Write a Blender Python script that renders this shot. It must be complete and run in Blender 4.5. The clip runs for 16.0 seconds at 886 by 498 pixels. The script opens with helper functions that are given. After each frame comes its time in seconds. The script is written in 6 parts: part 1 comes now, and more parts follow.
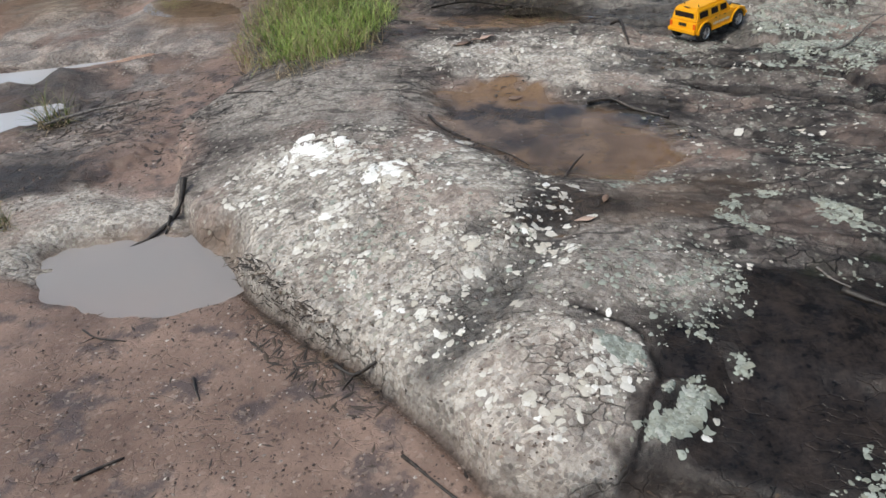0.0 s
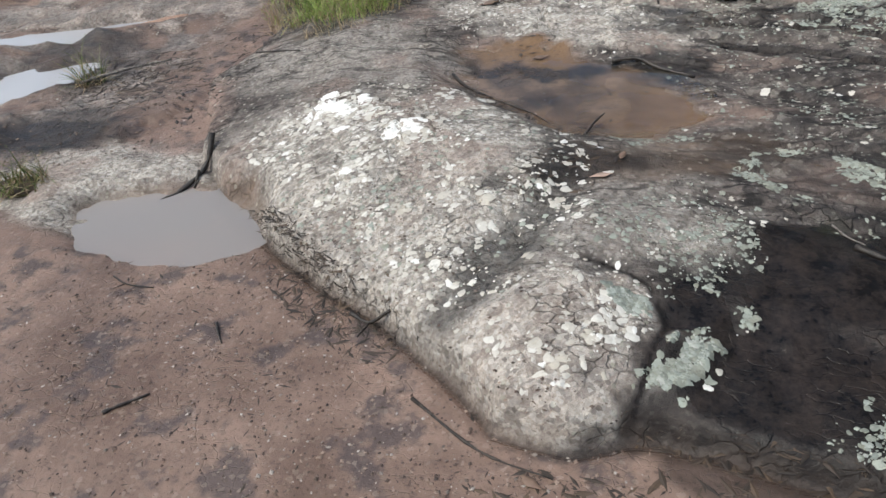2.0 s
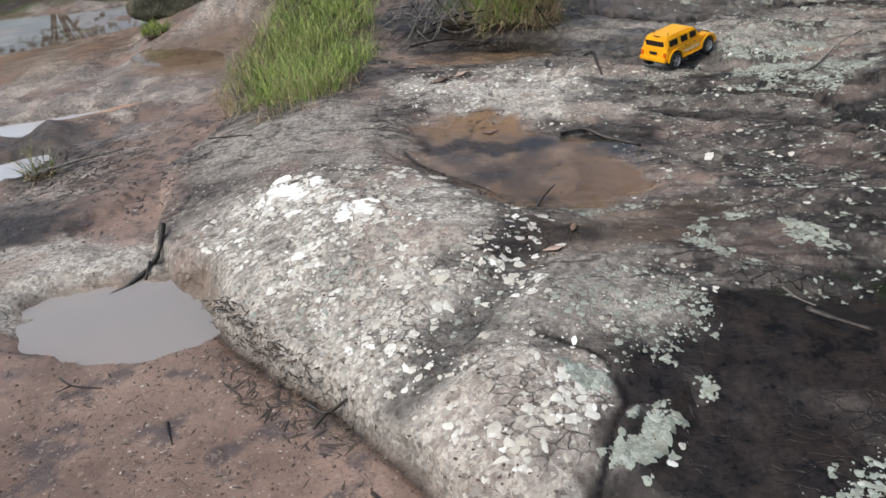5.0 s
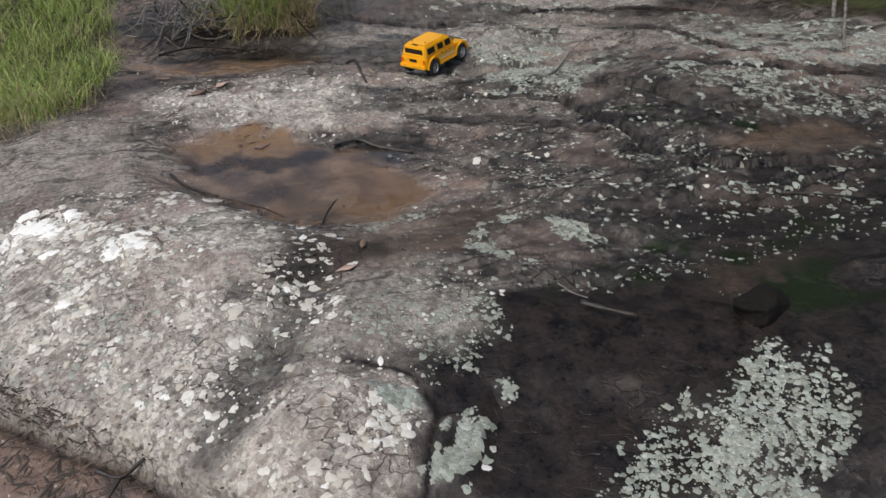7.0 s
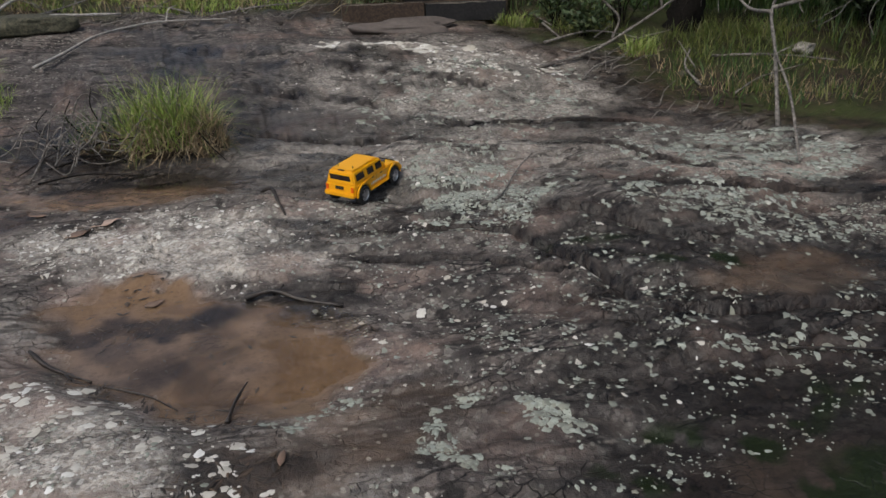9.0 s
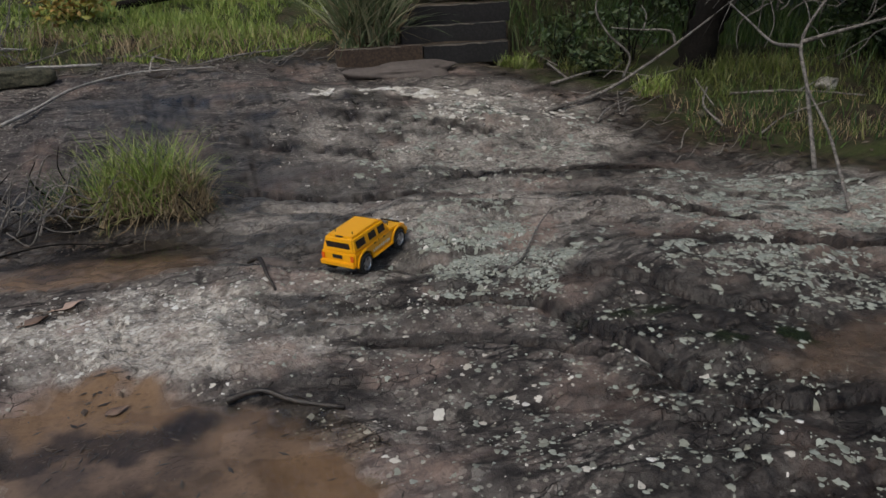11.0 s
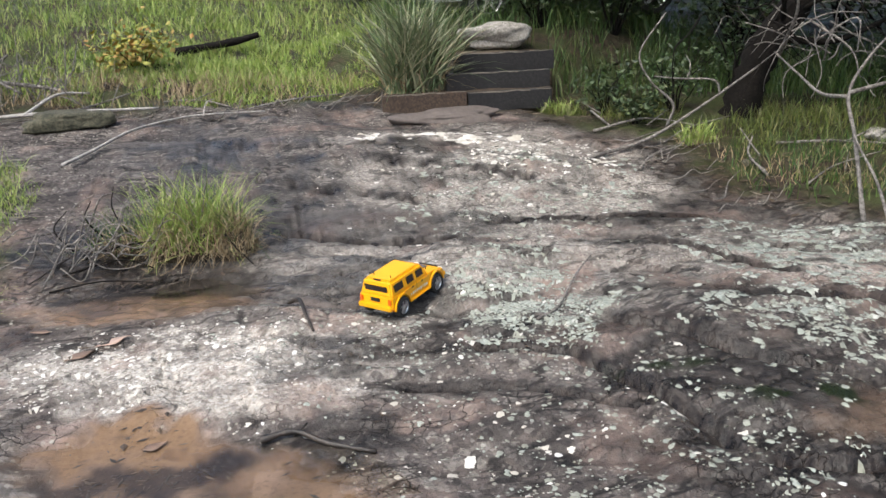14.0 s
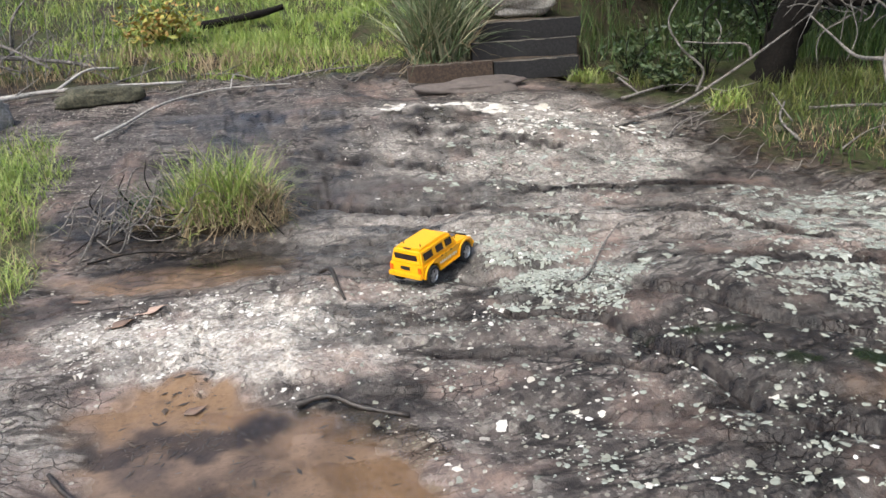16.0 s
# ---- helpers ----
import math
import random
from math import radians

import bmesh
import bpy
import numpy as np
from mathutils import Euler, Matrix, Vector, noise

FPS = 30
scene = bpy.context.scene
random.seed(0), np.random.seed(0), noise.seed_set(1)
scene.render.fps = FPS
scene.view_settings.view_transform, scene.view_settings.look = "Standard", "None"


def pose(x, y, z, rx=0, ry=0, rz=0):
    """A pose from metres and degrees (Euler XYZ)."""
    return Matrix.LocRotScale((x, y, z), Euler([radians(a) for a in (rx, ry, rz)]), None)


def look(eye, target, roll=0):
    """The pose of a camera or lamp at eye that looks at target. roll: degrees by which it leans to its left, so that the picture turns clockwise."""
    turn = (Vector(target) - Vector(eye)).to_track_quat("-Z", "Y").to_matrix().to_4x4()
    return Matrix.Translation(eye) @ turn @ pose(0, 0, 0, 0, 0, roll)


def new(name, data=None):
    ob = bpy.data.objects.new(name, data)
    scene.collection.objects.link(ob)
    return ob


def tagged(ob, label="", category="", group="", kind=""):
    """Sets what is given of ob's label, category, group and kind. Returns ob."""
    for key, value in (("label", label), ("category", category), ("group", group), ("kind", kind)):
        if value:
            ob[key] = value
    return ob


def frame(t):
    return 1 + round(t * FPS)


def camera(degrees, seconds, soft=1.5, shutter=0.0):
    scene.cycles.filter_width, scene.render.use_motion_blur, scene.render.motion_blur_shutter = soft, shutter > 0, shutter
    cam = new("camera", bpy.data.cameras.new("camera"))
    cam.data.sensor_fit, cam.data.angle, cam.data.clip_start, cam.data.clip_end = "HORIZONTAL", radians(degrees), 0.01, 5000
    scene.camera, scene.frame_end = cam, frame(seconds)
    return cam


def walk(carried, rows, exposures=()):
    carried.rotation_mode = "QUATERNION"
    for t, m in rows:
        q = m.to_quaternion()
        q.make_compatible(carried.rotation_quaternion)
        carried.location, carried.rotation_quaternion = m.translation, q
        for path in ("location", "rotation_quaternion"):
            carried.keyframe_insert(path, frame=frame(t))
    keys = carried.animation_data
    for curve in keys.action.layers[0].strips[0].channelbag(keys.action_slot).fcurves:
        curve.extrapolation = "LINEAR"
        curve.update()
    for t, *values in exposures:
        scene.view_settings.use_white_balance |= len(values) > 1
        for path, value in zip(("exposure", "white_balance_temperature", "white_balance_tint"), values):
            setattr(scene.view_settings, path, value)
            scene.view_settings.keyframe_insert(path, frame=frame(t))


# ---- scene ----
cam = camera(62.2, 16.0)
PATH = [
    (0, (0.107, 0.045, 1.523), (-0.081, 1.726, 0.455), -4.8),
    (0.5, (0.157, 0.004, 1.487), (-0.143, 1.589, 0.306), -4.7),
    (1, (0.192, -0.017, 1.486), (-0.128, 1.567, 0.308), -5.7),
    (1.5, (0.195, -0.033, 1.492), (-0.095, 1.548, 0.301), -5.2),
    (2, (0.191, -0.029, 1.499), (-0.094, 1.595, 0.368), -5.9),
    (2.5, (0.182, 0.002, 1.508), (-0.107, 1.637, 0.393), -5.9),
    (3, (0.197, 0.02, 1.497), (-0.074, 1.658, 0.38), -6.6),
    (3.2, (0.198, 0.023, 1.5), (-0.062, 1.669, 0.394), -6.7),
    (5.3, (0.258, 0.032, 1.539), (0.098, 1.785, 0.591), -7.4),
    (5.5, (0.264, 0.036, 1.55), (0.168, 1.805, 0.621), -6.8),
    (6, (0.263, 0.039, 1.591), (0.423, 1.798, 0.652), -4.9),
    (6.5, (0.181, 0.047, 1.61), (0.457, 1.762, 0.618), -4.3),
    (7, (0.158, 0.103, 1.619), (0.584, 1.754, 0.573), -2.0),
    (7.5, (0.271, 0.26, 1.589), (0.678, 1.968, 0.632), -4.5),
    (8, (0.355, 0.399, 1.586), (0.859, 2.131, 0.722), -3.9),
    (8.5, (0.333, 0.623, 1.571), (0.915, 2.324, 0.695), -0.8),
    (8.7, (0.317, 0.731, 1.584), (0.968, 2.414, 0.723), -0.9),
    (10.8, (0.469, 1.41, 1.527), (1.102, 3.155, 0.784), -2.4),
    (11, (0.463, 1.451, 1.525), (1.141, 3.181, 0.784), -2.4),
    (11.5, (0.467, 1.476, 1.526), (1.092, 3.23, 0.795), -1.7),
    (12, (0.503, 1.452, 1.544), (1.113, 3.243, 0.897), -2.8),
    (12.5, (0.5, 1.443, 1.551), (1.146, 3.227, 0.918), -2.2),
    (13, (0.49, 1.439, 1.549), (1.113, 3.228, 0.905), -2.8),
    (13.5, (0.49, 1.432, 1.548), (1.084, 3.229, 0.902), -3.4),
    (14, (0.484, 1.42, 1.55), (1.07, 3.226, 0.921), -2.3),
    (14.5, (0.481, 1.417, 1.541), (0.993, 3.227, 0.86), -3.5),
    (15, (0.469, 1.409, 1.547), (0.986, 3.24, 0.93), -3.4),
    (15.5, (0.459, 1.4, 1.549), (0.993, 3.222, 0.921), -3.2),
    (16, (0.454, 1.398, 1.541), (0.964, 3.202, 0.844), -3.5),
]
walk(cam, [(t, look(eye, target, roll)) for t, eye, target, roll in PATH],
     [(0, 0.2, 6200, 3), (3.2, 0.32, 6200, 3), (5.5, 0.31, 6200, 5), (7.5, -0.13, 6280, 6), (8.5, -0.2, 6280, 6), (11, -0.5, 6280, 6), (11.5, -0.38, 6280, 6), (12, 0.02, 6280, 6),
      (12.5, 0.34, 6240, 6), (13, 0.48, 6240, 6), (14, 0.85, 6240, 6), (16, 0.9, 6240, 6)])


# ---- light ----
world = bpy.data.worlds.new("sky")
scene.world = world
world.use_nodes = True
wn = world.node_tree
sky = wn.nodes.new("ShaderNodeTexSky")
sky.sky_type, sky.sun_disc = "NISHITA", False
sky.sun_elevation, sky.sun_rotation = radians(58), radians(235)
sky.air_density, sky.dust_density, sky.ozone_density = 1.0, 5.0, 1.0
wn.links.new(sky.outputs[0], wn.nodes["Background"].inputs[0])
wn.nodes["Background"].inputs[1].default_value = 0.15
sun_data = bpy.data.lights.new("sun", "SUN")
sun_data.energy, sun_data.angle, sun_data.color = 1.2, radians(20), (1.0, 0.95, 0.88)
sun = new("sun", sun_data)
sun.matrix_world = look((-4.34, -3.04, 8.48), (0, 0, 0))

# ---- terrain ----
def hash2(ix, iy, seed):
    n = (ix.astype(np.int64) * 374761393 + iy.astype(np.int64) * 668265263 + seed * 974634777) & 0x7FFFFFFF
    n = ((n ^ (n >> 13)) * 1274126177) & 0x7FFFFFFF
    return ((n ^ (n >> 16)) & 0xFFFF) / 65535.0


def vnoise(x, y, seed=0):
    """Smooth lattice noise, 0 to 1."""
    ix, iy = np.floor(x), np.floor(y)
    fx, fy = x - ix, y - iy
    fx, fy = fx * fx * (3 - 2 * fx), fy * fy * (3 - 2 * fy)
    a, b = hash2(ix, iy, seed), hash2(ix + 1, iy, seed)
    c, d = hash2(ix, iy + 1, seed), hash2(ix + 1, iy + 1, seed)
    return (a + (b - a) * fx) * (1 - fy) + (c + (d - c) * fx) * fy


def fbm(x, y, octaves=4, seed=0):
    total, size, amp = 0.0, 0.0, 1.0
    for k in range(octaves):
        total = total + amp * vnoise(x * 2 ** k + 17.3 * k, y * 2 ** k - 9.1 * k, seed + k)
        size, amp = size + amp, amp * 0.5
    return total / size


def step(a, b, v):
    t = np.clip((v - a) / (b - a), 0, 1)
    return t * t * (3 - 2 * t)


def along(x, y, line):
    """Distance to a line of points, and the side: positive on its left."""
    best = np.full(np.shape(x), 1e9)
    side = np.zeros(np.shape(x))
    for (x0, y0), (x1, y1) in zip(line, line[1:]):
        dx, dy = x1 - x0, y1 - y0
        t = np.clip(((x - x0) * dx + (y - y0) * dy) / (dx * dx + dy * dy), 0, 1)
        d = np.hypot(x - x0 - t * dx, y - y0 - t * dy)
        s = dx * (y - y0) - dy * (x - x0)
        near = d < best
        best, side = np.where(near, d, best), np.where(near, np.sign(s), side)
    return best, side


def blob(x, y, cx, cy, rx, ry, turn=0.0, soft=0.35, rough=0.35, seed=5):
    """1 inside an uneven ellipse, 0 outside."""
    c, s = math.cos(radians(turn)), math.sin(radians(turn))
    u, v = (x - cx) * c + (y - cy) * s, (y - cy) * c - (x - cx) * s
    r = np.hypot(u / rx, v / ry) + rough * (fbm(x * 3.1 / max(rx, ry), y * 3.1 / max(rx, ry), 3, seed) - 0.5) * 2
    return 1 - step(1 - soft, 1 + soft, r)


# The foot of the main slab, seen from above: the sand lies to its left and front.
EDGE = [(-3.2, 9.0), (-1.75, 5.2), (-1.95, 4.2), (-1.62, 3.3), (-1.37, 2.93), (-0.88, 2.37), (-0.48, 2.06), (-0.17, 1.76), (0.02, 1.5),
        (0.25, 1.44), (0.42, 1.47), (0.52, 1.46), (0.72, 1.39), (1.05, 1.28), (1.45, 1.1), (3.5, 0.2)]
# Where rock gives way to soil and grass, behind and to the right.
BANK = [(-7.0, 9.6), (-1.2, 10.06), (0.42, 10.23), (1.65, 10.15), (2.46, 9.9), (3.4, 9.5), (3.95, 8.84), (4.3, 8.28), (4.85, 7.57),
        (4.64, 6.63), (4.99, 5.85), (5.2, 5.2), (6.5, 3.6), (10.0, 1.0)]
# Hollows that hold water: middle, half axes, turn, level of the bed.
BEDS = [(0.30, 3.70, 0.84, 0.47, -47, -0.085), (-1.60, 2.74, 0.50, 0.27, -14, -0.29), (0.22, 5.86, 0.5, 0.16, -8, -0.04), (-2.55, 7.0, 0.6, 0.5, 0, -0.06),
        (-3.75, 5.55, 0.95, 0.26, 18, -0.29), (-3.45, 4.6, 0.45, 0.2, 40, -0.29), (-4.5, 7.6, 0.7, 0.35, 20, -0.12)]
# Cracks in the slab: line, width, depth.
CRACKS = [([(1.05, 6.6), (1.44, 6.38), (2.14, 6.21)], 0.05, 0.09),
          ([(2.7, 5.76), (3.27, 5.62), (3.5, 5.2), (3.8, 4.6)], 0.055, 0.09),
          ([(1.7, 4.55), (2.09, 4.29), (2.19, 3.91), (2.25, 3.4)], 0.05, 0.08),
          ([(2.4, 4.47), (2.66, 4.19), (2.84, 3.88), (3.1, 3.58)], 0.055, 0.09),
          ([(2.0, 8.35), (2.6, 8.22), (3.0, 8.05)], 0.06, 0.09),
          ([(0.9, 7.5), (1.6, 7.25), (2.1, 7.0)], 0.045, 0.06),
          ([(1.9, 7.9), (2.6, 7.6), (3.2, 7.2)], 0.045, 0.06),
          ([(2.9, 4.6), (3.5, 4.3), (4.2, 4.1)], 0.05, 0.08),
          ([(1.2, 4.3), (1.7, 4.1), (2.1, 3.72)], 0.03, 0.04),
          ([(2.3, 3.2), (2.9, 3.0), (3.6, 2.7)], 0.05, 0.07),
          ([(2.6, 6.45), (3.3, 6.15), (4.0, 5.9)], 0.045, 0.06),
          ([(0.43, 1.50), (0.56, 1.80), (0.52, 1.96), (0.30, 2.06)], 0.02, 0.018)]


def heights(x, y):
    wob = (fbm(x * 3, y * 3, 3, 41) - 0.5) * 0.12
    d, side = along(x, y, EDGE)
    inside = side * d + wob * 0.6
    z = -0.02 * (x - 0.4) + 0.0 * y
    z = z + 0.10 * step(3.5, 2.6, y) * step(0.9, -0.3, x) * step(-1.6, -0.7, x)
    z = z - 0.07 * blob(x, y, 1.4, 4.0, 0.9, 0.8, 0, 0.8, 0.1) + 0.07 * blob(x, y, 2.9, 4.9, 1.2, 0.9, -20, 0.7, 0.2)
    z = z + 0.40 * step(5.8, 8.8, y) + np.maximum(y - 9.2, 0) * 0.16
    z = z + 0.45 * blob(x, y, 5.2, 12.3, 2.6, 1.6, 0, 0.35, 0.1)
    # the right-hand side climbs to the scrub
    z = z + 0.12 * step(4.2, 6.5, x) * step(3.0, 5.0, y)
    # pits that hold water
    z = z - 0.04 * blob(x, y, 0.3, 3.70, 0.82, 0.46, -47, 0.35, 0.25)
    z = z - 0.035 * blob(x, y, 1.3, 1.95, 0.7, 0.5, 20, 0.5, 0.2)
    z = z - 0.03 * blob(x, y, -0.25, 6.0, 0.8, 0.45, 0, 0.4, 0.2)
    # hump under the toy car
    z = z + 0.085 * blob(x, y, 1.86, 5.42, 0.36, 0.34, 0, 0.7, 0.1)
    # lobes of the slab's nose
    z = z + 0.055 * blob(x, y, 0.19, 1.72, 0.36, 0.23, 22, 0.3, 0.3) - 0.05 * blob(x, y, 0.02, 2.18, 0.44, 0.12, 56, 0.7, 0.25)
    z = z + 0.05 * blob(x, y, 0.57, 1.67, 0.19, 0.085, 46, 0.35, 0.35) - 0.05 * blob(x, y, 0.9, 1.62, 0.42, 0.2, -12, 0.5, 0.3)
    rock = 0.27 * step(-0.012, 0.03, inside) + 0.73 * np.clip(inside / 0.8, 0, 1) ** 0.75
    low = -0.235 + 0.05 * (fbm(x * 1.1, y * 1.1, 3, 3) - 0.5) + 0.02 * step(0.2, 1.4, d) * step(2.4, 1.4, y)
    low = low - 0.045 * blob(x, y, -1.6, 2.72, 0.5, 0.30, -15, 0.4, 0.2) + 0.05 * blob(x, y, -2.15, 3.1, 0.6, 0.28, -20, 0.5, 0.25)
    low = low + 0.05 * blob(x, y, -2.25, 3.85, 0.35, 0.2, 60, 0.4, 0.4) + 0.04 * blob(x, y, -3.0, 5.6, 0.6, 0.3, 30, 0.4, 0.4)
    low = low + (fbm(x * 2.2, y * 2.2, 4, 8) - 0.45) * 0.35 * step(-2.2, -2.9, x + 0.12 * y)
    low = low - 0.38 * step(-2.6, -4.2, x) * step(5.0, 8.0, y) + 0.06 * blob(x, y, -1.35, 6.2, 0.6, 1.5, 8, 0.5, 0.2)
    low = low + 0.12 * step(4.5, 7.0, y) + 0.40 * step(5.8, 8.8, y) + np.maximum(y - 9.2, 0) * 0.16
    groove = 0.03 * np.exp(-(inside / 0.035) ** 2)
    z = low + (z - low) * rock - groove * step(3.4, 2.8, y)
    for line, width, depth in CRACKS:
        dc, sc = along(x + wob * 0.5, y + wob * 0.4, line)
        z = z - 0.78 * depth * np.where(sc > 0, 0.3 * np.exp(-(dc / (width * 0.35)) ** 2), np.exp(-(dc / (width * 1.2)) ** 2))
    # bedding: low ledges that run across the slab
    u, v = x * 0.93 - y * 0.37, x * 0.37 + y * 0.93
    bed = fbm(u * 0.9 + 3, v * 2.6, 4, 57) * 7
    bed = np.floor(bed) + step(0.72, 1.0, bed - np.floor(bed))
    z = z + rock * (bed - 3.5) * 0.026 * step(0.3, 1.2, x + 0.25 * (y - 3.0)) * step(1.9, 2.7, y)
    flake = np.abs(fbm(x * 4.5 + 2, y * 6.5, 3, 131) - 0.5)
    z = z - rock * 0.022 * step(0.035, 0.0, flake) * step(0.42, 0.55, fbm(x * 1.3, y * 1.3, 2, 133))
    z = z + rock * ((fbm(x * 2.3, y * 2.3, 4, 11) - 0.5) * 0.06 + (fbm(x * 9, y * 9, 2, 23) - 0.5) * 0.018)
    z = z + (1 - rock) * (fbm(x * 14, y * 14, 3, 31) - 0.5) * 0.012
    # level beds under standing water
    for cx, cy, rx, ry, turn, bed_z in BEDS:
        b = 0.9 * blob(x, y, cx, cy, rx, ry, turn, 0.35, 0.3, 9)
        z = z * (1 - b) + (bed_z + 0.02 * (fbm(x * 4, y * 4, 3, 62) - 0.5)) * b
    return z
# ---- end terrain ----

def axis(lo, hi, stepsize, a, b):
    """Coordinates that lie close together between a and b and spread out beyond."""
    mid = list(np.arange(a, b, stepsize))
    out, s = [], stepsize
    v = mid[-1]
    while v < hi:
        s *= 1.045
        v += s
        out.append(v)
    left, s, v = [], stepsize, mid[0]
    while v > lo:
        s *= 1.045
        v -= s
        left.append(v)
    return np.array(left[::-1] + mid + out)




def zones(x, y):
    """What the ground is made of, place by place, each 0 to 1. wet and pool also carry painted shade at the slab's foot
    and in cracks.
    """
    n1, n2 = fbm(x * 2.2, y * 2.2, 4, 71) - 0.5, fbm(x * 7, y * 7, 4, 77) - 0.5
    d, side = along(x, y, EDGE)
    inside = side * d + (fbm(x * 3, y * 3, 3, 41) - 0.5) * 0.072
    db, sb = along(x, y, BANK)
    turf = step(-0.1, 0.25, sb * db + n1 * 0.5)
    turf = np.maximum(turf, 0.9 * blob(x, y, -1.35, 6.25, 0.52, 1.45, 8, 0.25, 0.3))
    left = step(-2.0, -2.5, x + n1 * 0.6) * step(3.1, 3.6, y + n1)
    apron = blob(x, y, -2.1, 3.05, 0.95, 0.46, -18, 0.2, 0.3)
    sand = (1 - step(-0.03, 0.02, inside)) * (1 - left) * (1 - apron) * step(7.0, 5.5, y)
    sand = np.maximum(sand, left * step(0.06, 0.14, n1 + 0.02) * 0.8)
    wx, wy = x + n1 * 0.35 + n2 * 0.12, y + n2 * 0.25
    film = blob(wx, wy, 0.30, 3.70, 0.80, 0.44, -47, 0.12, 0.4, 9)
    film = np.maximum(film, blob(x, y, 0.0, 5.6, 0.65, 0.22, -12, 0.3, 0.4))
    film = np.maximum(film, 0.5 * blob(x, y, 3.1, 3.25, 0.42, 0.22, 0, 0.4, 0.4))
    film = np.maximum(film, 0.45 * blob(x, y, 0.75, 2.85, 0.45, 0.22, 20, 0.4, 0.4))
    film = np.maximum(film, 0.35 * blob(x, y, 2.0, 2.15, 0.35, 0.14, 0, 0.4, 0.4))
    film = np.maximum(film, 0.5 * blob(x, y, -1.60, 2.76, 0.50, 0.29, -14, 0.2, 0.3, 9))
    film = np.maximum(film, 0.8 * blob(x, y, -2.45, 6.9, 0.7, 0.6, 0, 0.4, 0.3))
    pool = blob(x, y, 1.24, 1.95, 0.64, 0.42, 18, 0.16, 0.42, 13)
    pool = np.maximum(pool, 0.7 * blob(x, y, 0.84, 1.36, 0.46, 0.18, -18, 0.2, 0.5))
    pool = np.maximum(pool, 0.8 * blob(x, y, 2.3, 1.6, 0.9, 0.35, 0, 0.3, 0.5))
    pool = np.maximum(pool, 0.65 * blob(wx, wy, 2.4, 2.35, 0.95, 0.35, 5, 0.4, 0.6))
    pool = np.maximum(pool, 0.92 * blob(x, y, 0.98, 1.56, 0.52, 0.2, -12, 0.25, 0.35))
    pool = np.maximum(pool, 0.8 * blob(wx, wy, 0.08, 3.97, 0.46, 0.085, -4, 0.4, 0.6))
    pool = np.maximum(pool, 0.55 * blob(wx, wy, 0.22, 3.5, 0.45, 0.12, -48, 0.5, 0.6))
    pool = np.maximum(pool, 0.6 * blob(wx, wy, 0.30, 2.7, 0.28, 0.13, 20, 0.4, 0.6))
    pool = np.maximum(pool, 0.75 * blob(x, y, -2.75, 3.62, 0.5, 0.28, 15, 0.3, 0.5))
    pool = np.maximum(pool, 0.45 * blob(x, y, -2.8, 3.72, 0.6, 0.28, 20, 0.3, 0.5))
    pool = np.maximum(pool, 0.5 * blob(x, y, -3.3, 4.9, 0.5, 0.6, 20, 0.3, 0.4))
    wet = np.maximum(pool, blob(wx, wy, 0.85, 8.1, 1.3, 1.2, 0, 0.4, 0.5) * (0.15 + 0.4 * step(-0.05, 0.12, n1 + 0.5 * n2)))
    wet = np.maximum(wet, 0.9 * blob(x, y, 0.3, 5.85, 0.75, 0.3, -8, 0.3, 0.3))
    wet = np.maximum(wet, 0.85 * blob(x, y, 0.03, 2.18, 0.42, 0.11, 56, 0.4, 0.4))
    wet = np.maximum(wet, 0.9 * blob(x, y, 2.4, 2.4, 1.3, 0.75, 10, 0.4, 0.45))
    wet = np.maximum(wet, 0.8 * blob(x, y, 3.2, 3.3, 1.2, 0.4, -15, 0.5, 0.5))
    wet = np.maximum(wet, 0.75 * blob(x, y, 1.6, 6.6, 1.1, 0.35, -20, 0.5, 0.5))
    wet = np.maximum(wet, 0.7 * blob(x, y, 2.7, 3.9, 0.7, 0.4, -20, 0.5, 0.5))
    bed = fbm((x * 0.93 - y * 0.37) * 1.2, (x * 0.37 + y * 0.93) * 5.0, 4, 99)
    wet = np.maximum(wet, 0.8 * step(0.58, 0.64, bed) * step(0.5, 1.3, x + 0.2 * (y - 3)))
    wet = np.maximum(wet, 0.8 * blob(x, y, -0.66, 5.3, 0.34, 0.16, 55, 0.4, 0.4))
    wet = np.maximum(wet, 0.75 * blob(x, y, 0.85, 4.0, 0.28, 0.18, 0, 0.4, 0.4))
    wet = np.maximum(wet, step(-0.12, 0.1, n1) * (0.5 + 0.42 * step(3.8, 3.0, y)) * step(0.8, 1.7, x + 0.1 * (3.5 - y)) * step(8.6, 7.0, y) * (1 - 0.75 * blob(x, y, 2.0, 6.0, 1.3, 1.7, -30, 0.5, 0.4)))
    wet = np.maximum(wet, 0.8 * blob(x, y, 0.15, 6.7, 1.1, 0.55, 0, 0.4, 0.4))
    wet = np.maximum(wet, 0.95 * step(1.2, 1.9, x + n1 * 0.5) * step(3.7, 2.5, y + n1 * 0.5))
    for line, width, depth in CRACKS:
        dc, sc = along(x + (fbm(x * 3, y * 3, 3, 41) - 0.5) * 0.06, y + (fbm(x * 3, y * 3, 3, 41) - 0.5) * 0.048, line)
        # Shadow inside the cracks, painted as dark colour via wet and pool.
        wet = np.maximum(wet, 0.9 * np.exp(-(dc / (width * 1.5)) ** 2) * step(-0.25, 0.05, n2))
        pool = np.maximum(pool, np.exp(-(dc / (width * 0.62)) ** 2) * step(0.0, 0.3, fbm(x * 4, y * 4, 2, 7)))
